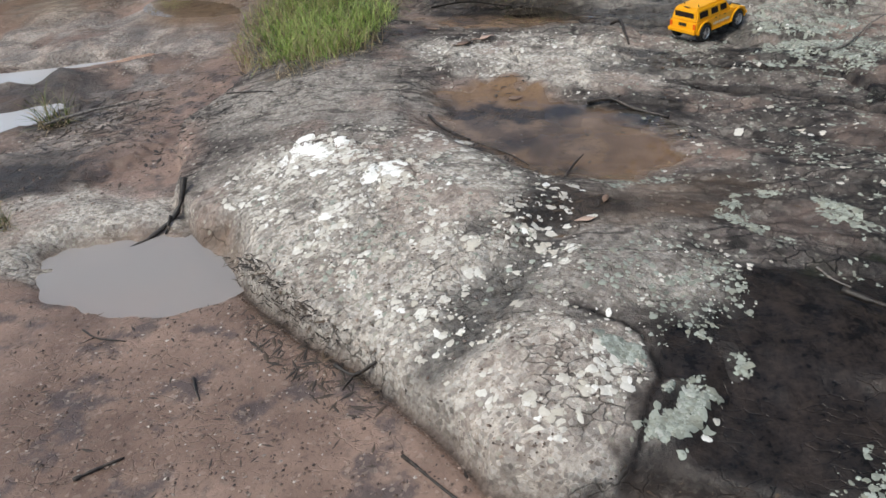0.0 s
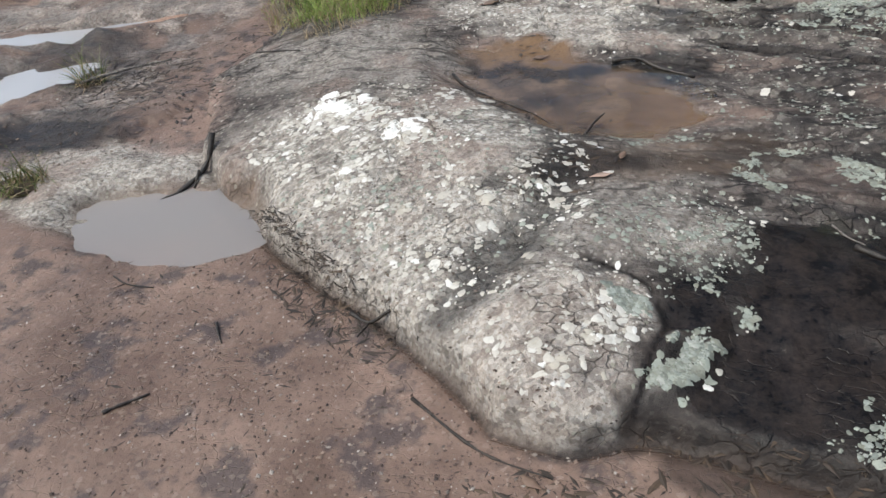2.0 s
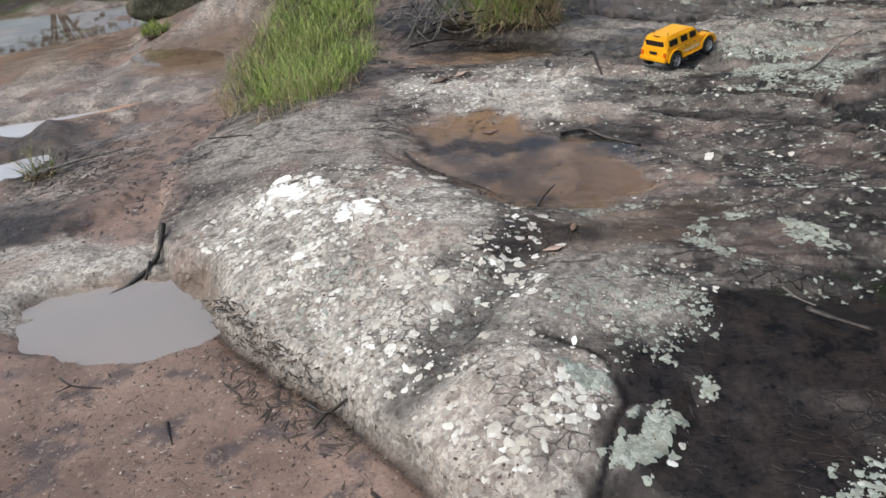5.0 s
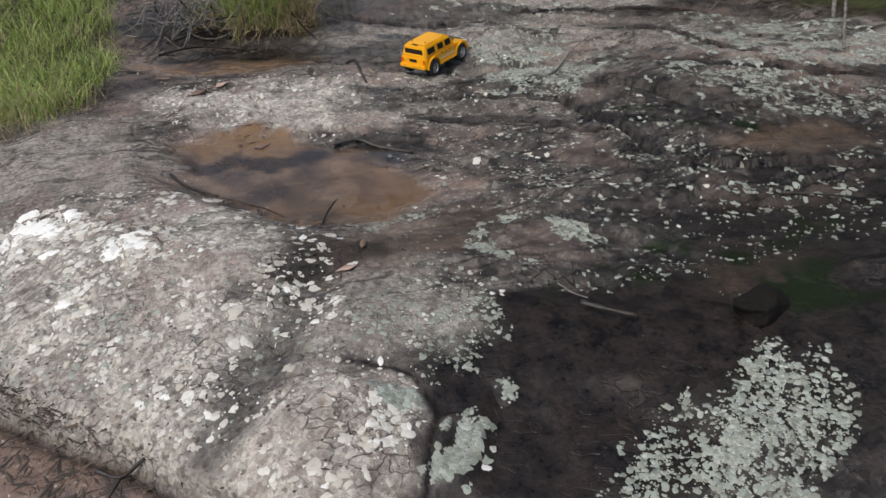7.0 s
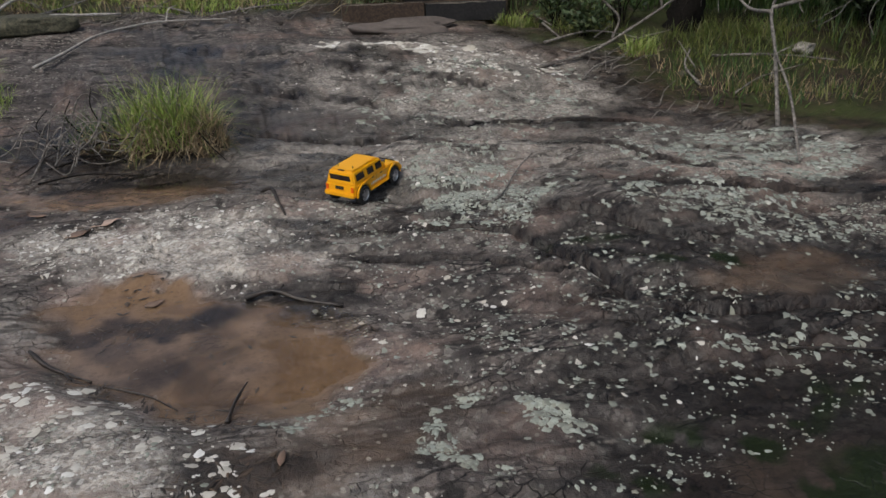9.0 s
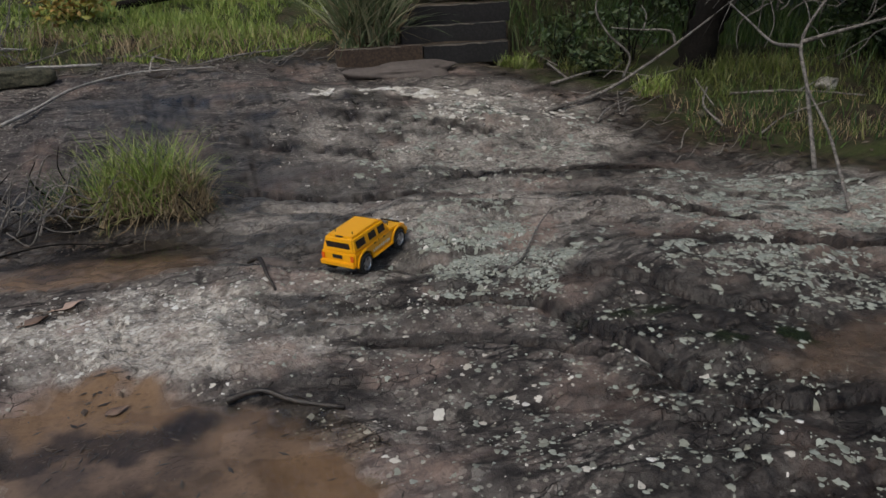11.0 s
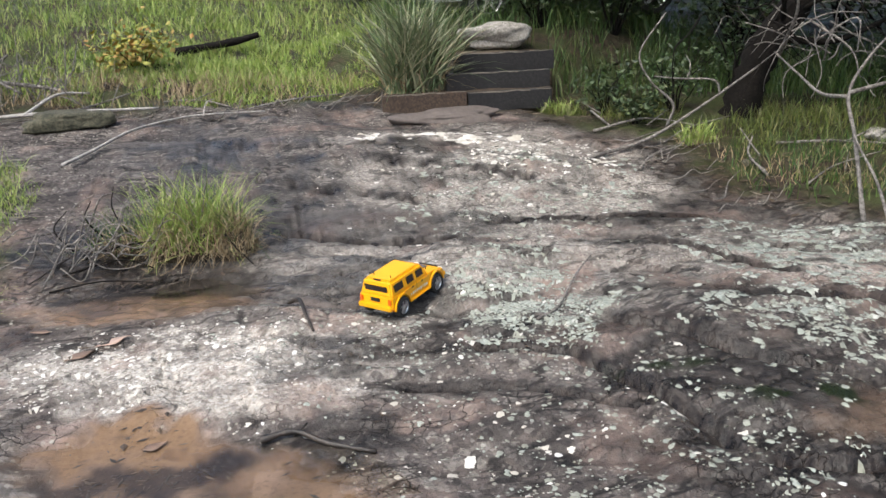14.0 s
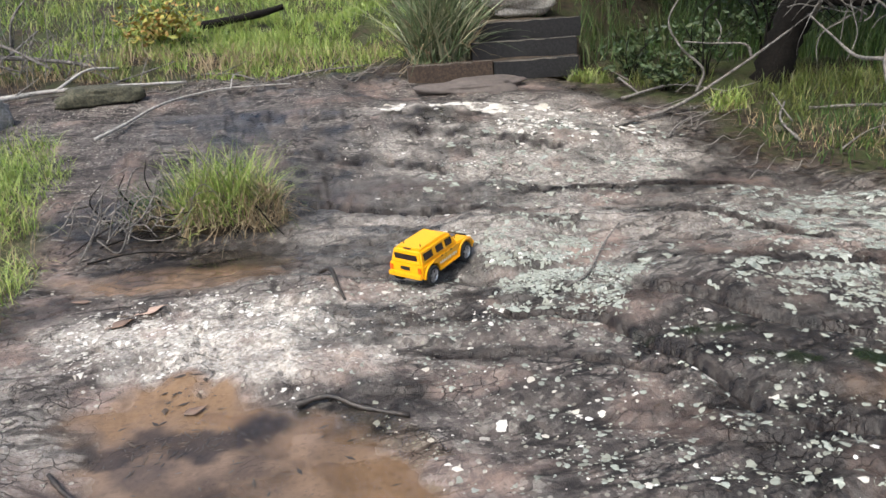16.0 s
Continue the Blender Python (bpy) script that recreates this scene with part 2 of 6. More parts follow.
    # Undercut shade at the slab's foot, darkened in through the wet mask.
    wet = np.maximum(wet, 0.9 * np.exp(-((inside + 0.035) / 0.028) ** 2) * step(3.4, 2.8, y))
    pale = 1.0 * blob(x, y, 0.14, 1.68, 0.44, 0.32, 24, 0.18, 0.3)
    pale = np.maximum(pale, 0.9 * blob(x, y, 0.57, 1.67, 0.19, 0.07, 46, 0.25, 0.4))
    pale = np.maximum(pale, 0.85 * blob(x, y, -0.42, 2.2, 0.8, 0.3, -42, 0.4, 0.4))
    pale = np.maximum(pale, 0.95 * blob(x, y, -0.5, 2.85, 1.0, 0.72, -25, 0.4, 0.4))
    pale = np.maximum(pale, 0.8 * blob(x, y, -0.25, 2.2, 0.7, 0.35, -35, 0.5, 0.4))
    pale = np.maximum(pale, 0.6 * blob(x, y, -1.0, 4.2, 0.8, 0.5, -25, 0.5, 0.5))
    pale = np.maximum(pale, blob(x, y, 0.3, 4.72, 0.85, 0.38, -20, 0.35, 0.6))
    pale = np.maximum(pale, blob(x, y, 2.6, 8.35, 0.8, 0.16, -12, 0.4, 0.6))
    pale = np.maximum(pale, 0.8 * blob(x, y, 3.4, 7.75, 0.9, 0.5, -20, 0.5, 0.6))
    pale = np.maximum(pale, 0.65 * blob(x, y, 2.9, 7.0, 1.3, 1.1, -25, 0.5, 0.8))
    pale = np.maximum(pale, 0.7 * blob(x, y, 4.2, 4.9, 0.9, 0.7, 0, 0.5, 0.6))
    pale = np.maximum(pale, 0.7 * blob(x, y, 0.75, 2.2, 0.25, 0.2, 0, 0.5, 0.5))
    pale = np.maximum(pale, 0.55 * blob(x, y, 2.0, 5.7, 1.4, 1.1, -20, 0.5, 0.5))
    pale = np.maximum(pale, 0.9 * left * step(-0.08, 0.06, -n1 + 0.4 * n2))
    pale = np.maximum(pale, 0.95 * blob(x, y, -2.1, 3.05, 0.95, 0.46, -18, 0.2, 0.3))
    pale = pale * (1 - film) * (1 - pool)
    pink = np.maximum(0.4 * left, blob(x, y, -1.95, 3.75, 0.3, 0.4, 20, 0.4, 0.3) * 1.0)
    pink = np.maximum(pink, 0.2 * blob(x, y, 0.24, 1.72, 0.36, 0.25, 30, 0.2, 0.3))
    pink = np.maximum(pink, blob(wx, wy, 0.03, 4.24, 0.3, 0.19, -22, 0.35, 0.4))
    pink = np.maximum(pink, 0.5 * blob(x, y, 0.74, 3.6, 0.26, 0.2, -30, 0.4, 0.4))
    pink = np.maximum(pink, 0.9 * blob(x, y, -2.25, 3.95, 0.34, 0.2, 40, 0.4, 0.4))
    pink = np.maximum(pink, 0.85 * blob(x, y, 2.42, 5.06, 0.32, 0.13, 42, 0.3, 0.5))
    pink = np.maximum(pink, 0.5 * step(0.1, 0.25, fbm(x * 3 + 5, y * 3, 3, 91) - 0.45) * step(2.0, 3.0, y))
    moss = np.maximum(blob(x, y, 2.0, 2.4, 0.6, 0.14, 0, 0.4, 0.7), blob(x, y, 2.25, 2.0, 0.35, 0.16, 0, 0.4, 0.7))
    moss = np.maximum(moss, 0.9 * blob(x, y, 2.35, 4.02, 0.25, 0.08, -30, 0.4, 0.5))
    moss = np.maximum(moss, blob(x, y, 2.75, 3.5, 0.3, 0.1, -20, 0.4, 0.5)) * step(-0.02, 0.05, n2 + 0.3 * n1)
    # Near-black line along the foot: the groove's shadow put into the colour.
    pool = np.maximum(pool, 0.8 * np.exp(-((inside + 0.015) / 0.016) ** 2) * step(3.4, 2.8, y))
    wet = np.maximum(wet, 0.5 * left * step(0.04, 0.12, n2 - 0.5 * n1))
    wet = wet * (1 - 0.5 * turf)
    return sand, wet, pale, film, turf, pink, pool, moss


def H(x, y):
    return float(heights(np.array([float(x)]), np.array([float(y)]))[0])


# ---- materials ----
class Nodes:
    """A small helper to write node materials in lines."""
    def __init__(self, name):
        self.mat = bpy.data.materials.new(name)
        self.mat.use_nodes = True
        self.tree = self.mat.node_tree
        self.bsdf = self.tree.nodes["Principled BSDF"]

    def add(self, kind, **values):
        node = self.tree.nodes.new(kind)
        for key, value in values.items():
            node.inputs[key.replace("_", " ")].default_value = value
        return node

    def link(self, a, b):
        self.tree.links.new(a, b)

    def place(self, stretch=None):
        out = self.add("ShaderNodeTexCoord").outputs["Object"]
        if stretch:
            m = self.add("ShaderNodeMapping")
            m.inputs["Scale"].default_value = stretch
            self.link(out, m.inputs[0])
            out = m.outputs[0]
        return out

    def noise(self, scale, detail=4.0, rough=0.6, where=None):
        node = self.add("ShaderNodeTexNoise", Scale=scale, Detail=detail, Roughness=rough)
        self.link(where or self.place(), node.inputs["Vector"])
        return node.outputs["Fac"]

    def ramp(self, value, *stops):
        node = self.add("ShaderNodeValToRGB")
        r = node.color_ramp
        while len(r.elements) < len(stops):
            r.elements.new(0.5)
        for e, (p, c) in zip(r.elements, stops):
            e.position, e.color = p, (*c, 1) if isinstance(c, tuple) else (c, c, c, 1)
        self.link(value, node.inputs[0])
        return node.outputs[0]

    def mix(self, factor, a, b, blend="MIX"):
        node = self.tree.nodes.new("ShaderNodeMix")
        node.data_type, node.blend_type = "RGBA", blend
        for sock, v in ((node.inputs[0], factor), (node.inputs[6], a), (node.inputs[7], b)):
            if isinstance(v, (int, float)):
                sock.default_value = v
            elif isinstance(v, tuple):
                sock.default_value = (*v, 1)
            else:
                self.link(v, sock)
        return node.outputs[2]

    def math(self, op, a, b=0.0):
        node = self.tree.nodes.new("ShaderNodeMath")
        node.operation, node.use_clamp = op, op in ("MULTIPLY", "ADD", "SUBTRACT")
        for sock, v in ((node.inputs[0], a), (node.inputs[1], b)):
            if isinstance(v, (int, float)):
                sock.default_value = v
            else:
                self.link(v, sock)
        return node.outputs[0]

    def bump(self, height, strength=0.4, depth=0.01):
        node = self.add("ShaderNodeBump", Strength=strength, Distance=depth)
        self.link(height, node.inputs["Height"])
        self.link(node.outputs[0], self.bsdf.inputs["Normal"])

    def done(self, color=None, rough=None, metal=0.0):
        b = self.bsdf.inputs
        for sock, v in ((b["Base Color"], color), (b["Roughness"], rough), (b["Metallic"], metal)):
            if v is None:
                continue
            if isinstance(v, (int, float)):
                sock.default_value = v
            elif isinstance(v, tuple):
                sock.default_value = (*v, 1)
            else:
                self.link(v, sock)
        return self.mat


def plain(name, color, rough=0.5, metal=0.0, vary=0.15, scale=30.0):
    """A surface of one colour with slight grain in colour and relief."""
    n = Nodes(name)
    g = n.noise(scale)
    c = n.mix(n.math("MULTIPLY", g, 1.0), tuple(v * (1 - vary) for v in color), tuple(min(1, v * (1 + vary)) for v in color))
    n.bump(g, 0.15, 0.002)
    return n.done(c, rough, metal)


def ground_material():
    n = Nodes("rock_and_sand")
    za, zb = n.add("ShaderNodeAttribute"), n.add("ShaderNodeAttribute")
    za.attribute_name, zb.attribute_name = "zones_a", "zones_b"
    sa, sb = n.add("ShaderNodeSeparateColor"), n.add("ShaderNodeSeparateColor")
    n.link(za.outputs["Color"], sa.inputs[0])
    n.link(zb.outputs["Color"], sb.inputs[0])
    sand, wet, pale = sa.outputs
    turf, pink, pool = sb.outputs
    film, moss = za.outputs["Alpha"], zb.outputs["Alpha"]
    big, mid, fine, grain = n.noise(2.3, 6), n.noise(11, 6, 0.65), n.noise(46, 5, 0.7), n.noise(190, 3)
    def mosaic(scale):
        v = n.add("ShaderNodeTexVoronoi", Scale=scale, Randomness=1.0)
        warp = n.mix(0.035, n.place(), n.add("ShaderNodeTexNoise", Scale=scale * 0.8, Detail=3.0).outputs["Color"])
        n.link(warp, v.inputs["Vector"])
        w = n.add("ShaderNodeSeparateColor")
        n.link(v.outputs["Color"], w.inputs[0])
        return w.outputs
    m1, m2 = mosaic(26), mosaic(70)
    rock = n.mix(n.ramp(mid, (0.41, 0.0), (0.58, 1.0)), (0.034, 0.029, 0.027), (0.185, 0.156, 0.140))
    chips = n.ramp(m1[0], (0.0, (0.05, 0.044, 0.042)), (0.3, (0.105, 0.089, 0.081)), (0.6, (0.19, 0.155, 0.134)), (0.8, (0.145, 0.134, 0.12)), (1.0, (0.34, 0.31, 0.275)))
    rock = n.mix(n.ramp(big, (0.30, 0.35), (0.6, 0.8)), rock, chips)
    specks = n.ramp(m2[0], (0.0, (0.035, 0.03, 0.03)), (0.5, (0.13, 0.11, 0.10)), (0.8, (0.23, 0.20, 0.18)), (1.0, (0.44, 0.41, 0.37)))
    rock = n.mix(n.ramp(m2[1], (0.45, 0.0), (0.55, 0.5)), rock, specks)
    rock = n.mix(n.ramp(fine, (0.28, 0.8), (0.42, 0.0)), rock, (0.035, 0.031, 0.03))
    stain = n.noise(1.0, 6, 0.62, n.place((1.6, 4.2, 1.0)))
    rock = n.mix(n.ramp(stain, (0.47, 0.0), (0.58, 0.85)), rock, n.mix(m1[0], (0.030, 0.026, 0.025), (0.085, 0.072, 0.066)))
    light = n.mix(n.ramp(fine, (0.36, 0.0), (0.66, 1.0)), (0.30, 0.258, 0.222), (0.70, 0.65, 0.58))
    light = n.mix(n.ramp(m1[1], (0.60, 0.0), (0.70, 0.5)), light, n.mix(m1[2], (0.05, 0.044, 0.042), (0.26, 0.22, 0.185)))
    light = n.mix(n.ramp(m2[2], (0.6, 0.0), (0.7, 0.6)), light, n.mix(m2[1], (0.045, 0.04, 0.038), (0.72, 0.69, 0.64)))
    rock = n.mix(n.math("MULTIPLY", pale, n.ramp(n.noise(4.2, 5), (0.32, 0.45), (0.52, 1.0))), rock, light)
    joint = n.noise(1.0, 5, 0.55, n.place((1.1, 3.6, 1.0)))
    gash = n.ramp(joint, (0.465, 0.0), (0.486, 1.0), (0.502, 1.0), (0.524, 0.0))
    far_in = n.math("MULTIPLY", gash, n.ramp(big, (0.36, 0.0), (0.50, 0.95)))
    rock = n.mix(n.math("MULTIPLY", far_in, n.math("SUBTRACT", 1.0, n.math("MULTIPLY", pale, 0.7))), rock, (0.022, 0.019, 0.018))
    rosy = n.mix(n.ramp(mid, (0.35, 0.0), (0.6, 1.0)), (0.15, 0.118, 0.107), (0.36, 0.255, 0.21))
    rock = n.mix(n.math("MULTIPLY", pink, n.ramp(fine, (0.3, 0.5), (0.55, 1.0))), rock, rosy)
    # joints between flakes, filled with dark dirt
    edge = n.add("ShaderNodeTexVoronoi", Scale=13.0, Randomness=1.0)
    edge.feature = "DISTANCE_TO_EDGE"
    wob = n.add("ShaderNodeTexNoise", Scale=9.0, Detail=4.0)
    n.link(n.place(), wob.inputs["Vector"])
    n.link(n.mix(0.12, n.place((1.0, 1.7, 1.0)), wob.outputs["Color"]), edge.inputs["Vector"])
    seam = n.math("MULTIPLY", n.ramp(edge.outputs["Distance"], (0.0, 1.0), (0.045, 0.0)), n.ramp(n.noise(3.1, 5), (0.46, 0.0), (0.58, 1.0)))
    rock = n.mix(n.math("MULTIPLY", seam, n.math("SUBTRACT", 1.0, n.math("MULTIPLY", pale, 0.45))), rock, (0.016, 0.014, 0.013))
    # small round lichen growths, each of its own tint
    cells = n.add("ShaderNodeTexVoronoi", Scale=34.0, Randomness=1.0)
    n.link(n.place(), cells.inputs["Vector"])
    pick = n.add("ShaderNodeSeparateColor")
    n.link(cells.outputs["Color"], pick.inputs[0])
    near = n.ramp(cells.outputs["Distance"], (0.25, 1.0), (0.36, 0.0))
    some = n.math("MULTIPLY", near, n.ramp(pick.outputs[0], (0.78, 0.0), (0.82, 0.8)))
    tint = n.mix(pick.outputs[1], (0.30, 0.29, 0.23), (0.50, 0.48, 0.42))
    rock = n.mix(n.math("MULTIPLY", some, n.math("SUBTRACT", 1.0, wet)), rock, tint)
    # Wet rock darkens; so do the foot and cracks, as painted shade.
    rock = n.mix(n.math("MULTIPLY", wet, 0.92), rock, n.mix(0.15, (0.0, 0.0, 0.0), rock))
    mud = n.mix(n.ramp(big, (0.35, 0.0), (0.62, 1.0)), (0.145, 0.096, 0.074), (0.27, 0.188, 0.149))
    mud = n.mix(n.ramp(fine, (0.30, 0.7), (0.45, 0.0)), mud, (0.07, 0.05, 0.042))
    mud = n.mix(n.ramp(grain, (0.62, 0.0), (0.78, 0.3)), mud, (0.32, 0.24, 0.19))
    mud = n.mix(n.ramp(n.noise(4.5, 5), (0.53, 0.0), (0.62, 0.75)), mud, (0.058, 0.050, 0.053))
    mud = n.mix(n.ramp(m2[0], (0.84, 0.0), (0.9, 0.35)), mud, n.mix(m2[1], (0.05, 0.036, 0.03), (0.42, 0.34, 0.28)))
    silt = n.mix(n.ramp(n.noise(3.4, 5), (0.38, 0.0), (0.60, 1.0)), (0.085, 0.060, 0.044), (0.205, 0.140, 0.096))
    silt = n.mix(n.math("MULTIPLY", pink, n.ramp(mid, (0.32, 0.5), (0.5, 1.0))), silt, n.mix(fine, (0.13, 0.080, 0.044), (0.25, 0.160, 0.092)))
    silt = n.mix(n.ramp(m2[0], (0.86, 0.0), (0.9, 0.2)), silt, (0.05, 0.038, 0.03))
    base = n.mix(film, n.mix(sand, rock, mud), silt)
    # Near-black for the dark pool and for shade painted at foot and cracks.
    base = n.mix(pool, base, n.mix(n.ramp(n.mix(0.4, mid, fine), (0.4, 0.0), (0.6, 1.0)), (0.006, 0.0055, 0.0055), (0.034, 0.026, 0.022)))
    base = n.mix(moss, base, n.mix(fine, (0.004, 0.007, 0.003), (0.020, 0.028, 0.008)))
    soil = n.mix(n.ramp(mid, (0.36, 0.0), (0.6, 1.0)), (0.012, 0.009, 0.007), (0.062, 0.043, 0.030))
    soil = n.mix(n.ramp(n.noise(1.6, 5), (0.42, 0.0), (0.6, 0.8)), soil, n.mix(fine, (0.022, 0.030, 0.010), (0.065, 0.085, 0.022)))
    base = n.mix(turf, base, soil)
    damp = n.math("MAXIMUM", n.math("MAXIMUM", wet, film), n.math("MULTIPLY", sand, n.ramp(big, (0.35, 0.75), (0.6, 0.3))))
    rough = n.ramp(n.math("MULTIPLY", damp, n.ramp(mid, (0.3, 1.0), (0.7, 0.8))), (0.0, 0.88), (0.4, 0.5), (0.9, 0.17))
    relief = n.math("ADD", n.math("MULTIPLY", mid, 0.5), n.math("MULTIPLY", fine, 0.35))
    relief = n.math("ADD", relief, n.math("MULTIPLY", grain, 0.08))
    relief = n.math("ADD", relief, n.math("MULTIPLY", m1[0], 0.12))
    relief = n.math("SUBTRACT", relief, n.math("MULTIPLY", seam, 0.22))
    calm = n.math("MAXIMUM", n.math("MAXIMUM", n.math("MULTIPLY", pool, 0.72), n.math("MULTIPLY", film, 0.85)), n.math("MAXIMUM", n.math("MULTIPLY", wet, 0.55), n.math("MULTIPLY", sand, 0.72)))
    n.bump(n.mix(calm, relief, (0.4, 0.4, 0.4)), 0.9, 0.035)
    n.bsdf.inputs["IOR"].default_value = 1.34
    return n.done(base, rough)


def island_material(name, *colors, rough=0.8, low=0.8):
    """Each loose piece of a mesh takes a colour of its own."""
    n = Nodes(name)
    r = n.add("ShaderNodeNewGeometry").outputs["Random Per Island"]
    c = n.ramp(r, *[(i / max(1, len(colors) - 1), c) for i, c in enumerate(colors)])
    g = n.noise(60, 4)
    c = n.mix(n.ramp(g, (0.3, low), (0.7, 0.0)), c, n.mix(0.45, (0.02, 0.018, 0.014), c))
    n.bump(g, 0.3, 0.004)
    return n.done(c, rough)


def bark_material(name, dark, light, rough=0.85):
    n = Nodes(name)
    f = n.noise(38, 5, 0.65)
    p = n.noise(9, 4)
    c = n.mix(n.ramp(f, (0.32, 0.0), (0.66, 1.0)), dark, light)
    c = n.mix(n.ramp(p, (0.5, 0.0), (0.65, 0.7)), c, dark)
    n.bump(f, 0.6, 0.01)
    return n.done(c, rough)


def water_material(name, tint, ior=1.33):
    n = Nodes(name)
    b = n.bsdf.inputs
    b["Transmission Weight"].default_value, b["IOR"].default_value = 1.0, ior
    n.bump(n.noise(9, 2), 0.03, 0.01)
    return n.done(tint, 0.03)


M_GROUND = ground_material()
M_WATER = water_material("still_water", (0.92, 0.88, 0.82))
# Part-opaque grey body: some silt, and sky reflection put into the colour.
M_SILTY_SKY = water_material("silty_sky_water", (0.58, 0.55, 0.54))
M_SILTY_SKY.node_tree.nodes["Principled BSDF"].inputs["Transmission Weight"].default_value = 0.64
# Paler and more opaque, so the colour itself imitates bright reflected sky.
M_SKY_PALE = water_material("sky_pale_water", (0.66, 0.66, 0.68))
M_SKY_PALE.node_tree.nodes["Principled BSDF"].inputs["Transmission Weight"].default_value = 0.35
M_LICHEN_WHITE = island_material("white_lichen", (0.42, 0.39, 0.34), (0.57, 0.54, 0.48), (0.70, 0.68, 0.63), (0.48, 0.44, 0.37), (0.79, 0.78, 0.75), low=0.32)
M_LICHEN_MINT = island_material("mint_lichen", (0.17, 0.19, 0.165), (0.31, 0.34, 0.30), (0.44, 0.47, 0.42), (0.25, 0.265, 0.215), (0.54, 0.55, 0.50), low=0.85)
M_LICHEN_HEART = island_material("chalk_white_lichen", (0.84, 0.83, 0.80), (0.78, 0.77, 0.74), low=0.08)
M_LICHEN_GREY = island_material("grey_green_lichen", (0.19, 0.20, 0.165), (0.29, 0.31, 0.265), (0.40, 0.43, 0.37), (0.25, 0.25, 0.20), (0.34, 0.37, 0.33), low=0.55)
M_GRIT = island_material("grit", (0.05, 0.035, 0.03), (0.14, 0.09, 0.07), (0.07, 0.05, 0.045), (0.38, 0.28, 0.22), (0.10, 0.07, 0.055), (0.55, 0.50, 0.45))
M_LITTER = island_material("dark_leaf_litter", (0.018, 0.013, 0.010), (0.05, 0.035, 0.025), (0.03, 0.022, 0.018), (0.12, 0.08, 0.05), (0.025, 0.02, 0.018), rough=0.6)
M_PALE_LITTER = island_material("pale_leaf_litter", (0.06, 0.045, 0.035), (0.16, 0.115, 0.08), (0.035, 0.027, 0.022), (0.24, 0.20, 0.155), (0.09, 0.065, 0.05))
M_STICK = bark_material("wet_black_bark", (0.010, 0.008, 0.007), (0.05, 0.038, 0.030), 0.45)
M_GREYWOOD = bark_material("weathered_grey_wood", (0.045, 0.038, 0.034), (0.29, 0.265, 0.24))
M_BLEACHED = bark_material("bleached_wood", (0.22, 0.20, 0.18), (0.55, 0.52, 0.48))
M_CHAR = bark_material("charred_bark", (0.004, 0.0035, 0.003), (0.016, 0.013, 0.011), 0.95)
M_CHAR.node_tree.nodes["Principled BSDF"].inputs["Specular IOR Level"].default_value = 0.2
M_TIMBER = bark_material("tarred_timber", (0.008, 0.0075, 0.008), (0.026, 0.024, 0.025), 0.7)
M_TIMBER_BROWN = bark_material("brown_timber", (0.030, 0.020, 0.014), (0.095, 0.062, 0.042), 0.75)
M_WORN = bark_material("worn_timber_edge", (0.10, 0.085, 0.07), (0.30, 0.26, 0.22), 0.8)
M_GRASS = island_material("green_grass", (0.12, 0.20, 0.03), (0.23, 0.34, 0.055), (0.36, 0.44, 0.10), (0.17, 0.25, 0.042), (0.48, 0.47, 0.18), rough=0.5, low=0.3)
# Greens darkened to hold the scrub's shade; reused on tufts and bushes.
M_GRASS_DARK = island_material("darkened_green_grass", (0.022, 0.055, 0.009), (0.04, 0.09, 0.014), (0.07, 0.12, 0.022), (0.12, 0.14, 0.045), rough=0.55, low=0.3)
M_GRASS_SCRUB = island_material("olive_grass", (0.07, 0.10, 0.018), (0.13, 0.17, 0.03), (0.10, 0.13, 0.025), (0.22, 0.22, 0.07), (0.05, 0.045, 0.02), rough=0.5, low=0.3)
M_STRAW = island_material("dry_straw", (0.28, 0.20, 0.11), (0.40, 0.31, 0.18), (0.20, 0.14, 0.08), (0.46, 0.39, 0.25), rough=0.7, low=0.3)
M_STRAP = island_material("strappy_leaf", (0.06, 0.095, 0.04), (0.14, 0.19, 0.085), (0.24, 0.27, 0.15), (0.42, 0.38, 0.26), rough=0.45, low=0.2)
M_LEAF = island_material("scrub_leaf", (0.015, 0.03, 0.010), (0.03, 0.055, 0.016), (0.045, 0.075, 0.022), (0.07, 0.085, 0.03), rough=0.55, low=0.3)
M_GOLD = island_material("yellowing_leaf", (0.38, 0.30, 0.04), (0.28, 0.30, 0.05), (0.42, 0.22, 0.06), (0.16, 0.22, 0.04), rough=0.6, low=0.3)
M_STONE = bark_material("pale_stone", (0.16, 0.145, 0.125), (0.46, 0.43, 0.39), 0.9)
M_MOSSY = bark_material("mossy_stone", (0.02, 0.022, 0.012), (0.11, 0.10, 0.065), 0.9)
M_YELLOW = plain("yellow_paint", (0.86, 0.40, 0.004), 0.28, 0.0, 0.04, 90)
M_GLASS_DARK = plain("smoked_plastic", (0.022, 0.014, 0.012), 0.12, 0.0, 0.2)
M_BLACK = plain("black_plastic", (0.015, 0.015, 0.016), 0.5)
M_RUBBER = plain("tyre_rubber", (0.018, 0.018, 0.018), 0.75)
M_CHROME = plain("silver_rim", (0.62, 0.62, 0.64), 0.28, 0.85, 0.1)
M_DECAL = plain("white_decal", (0.75, 0.70, 0.62), 0.5)
M_ORANGE = plain("amber_lens", (0.75, 0.13, 0.01), 0.2)
M_WHITE = plain("white_car_paint", (0.66, 0.68, 0.70), 0.25, 0.0, 0.03)

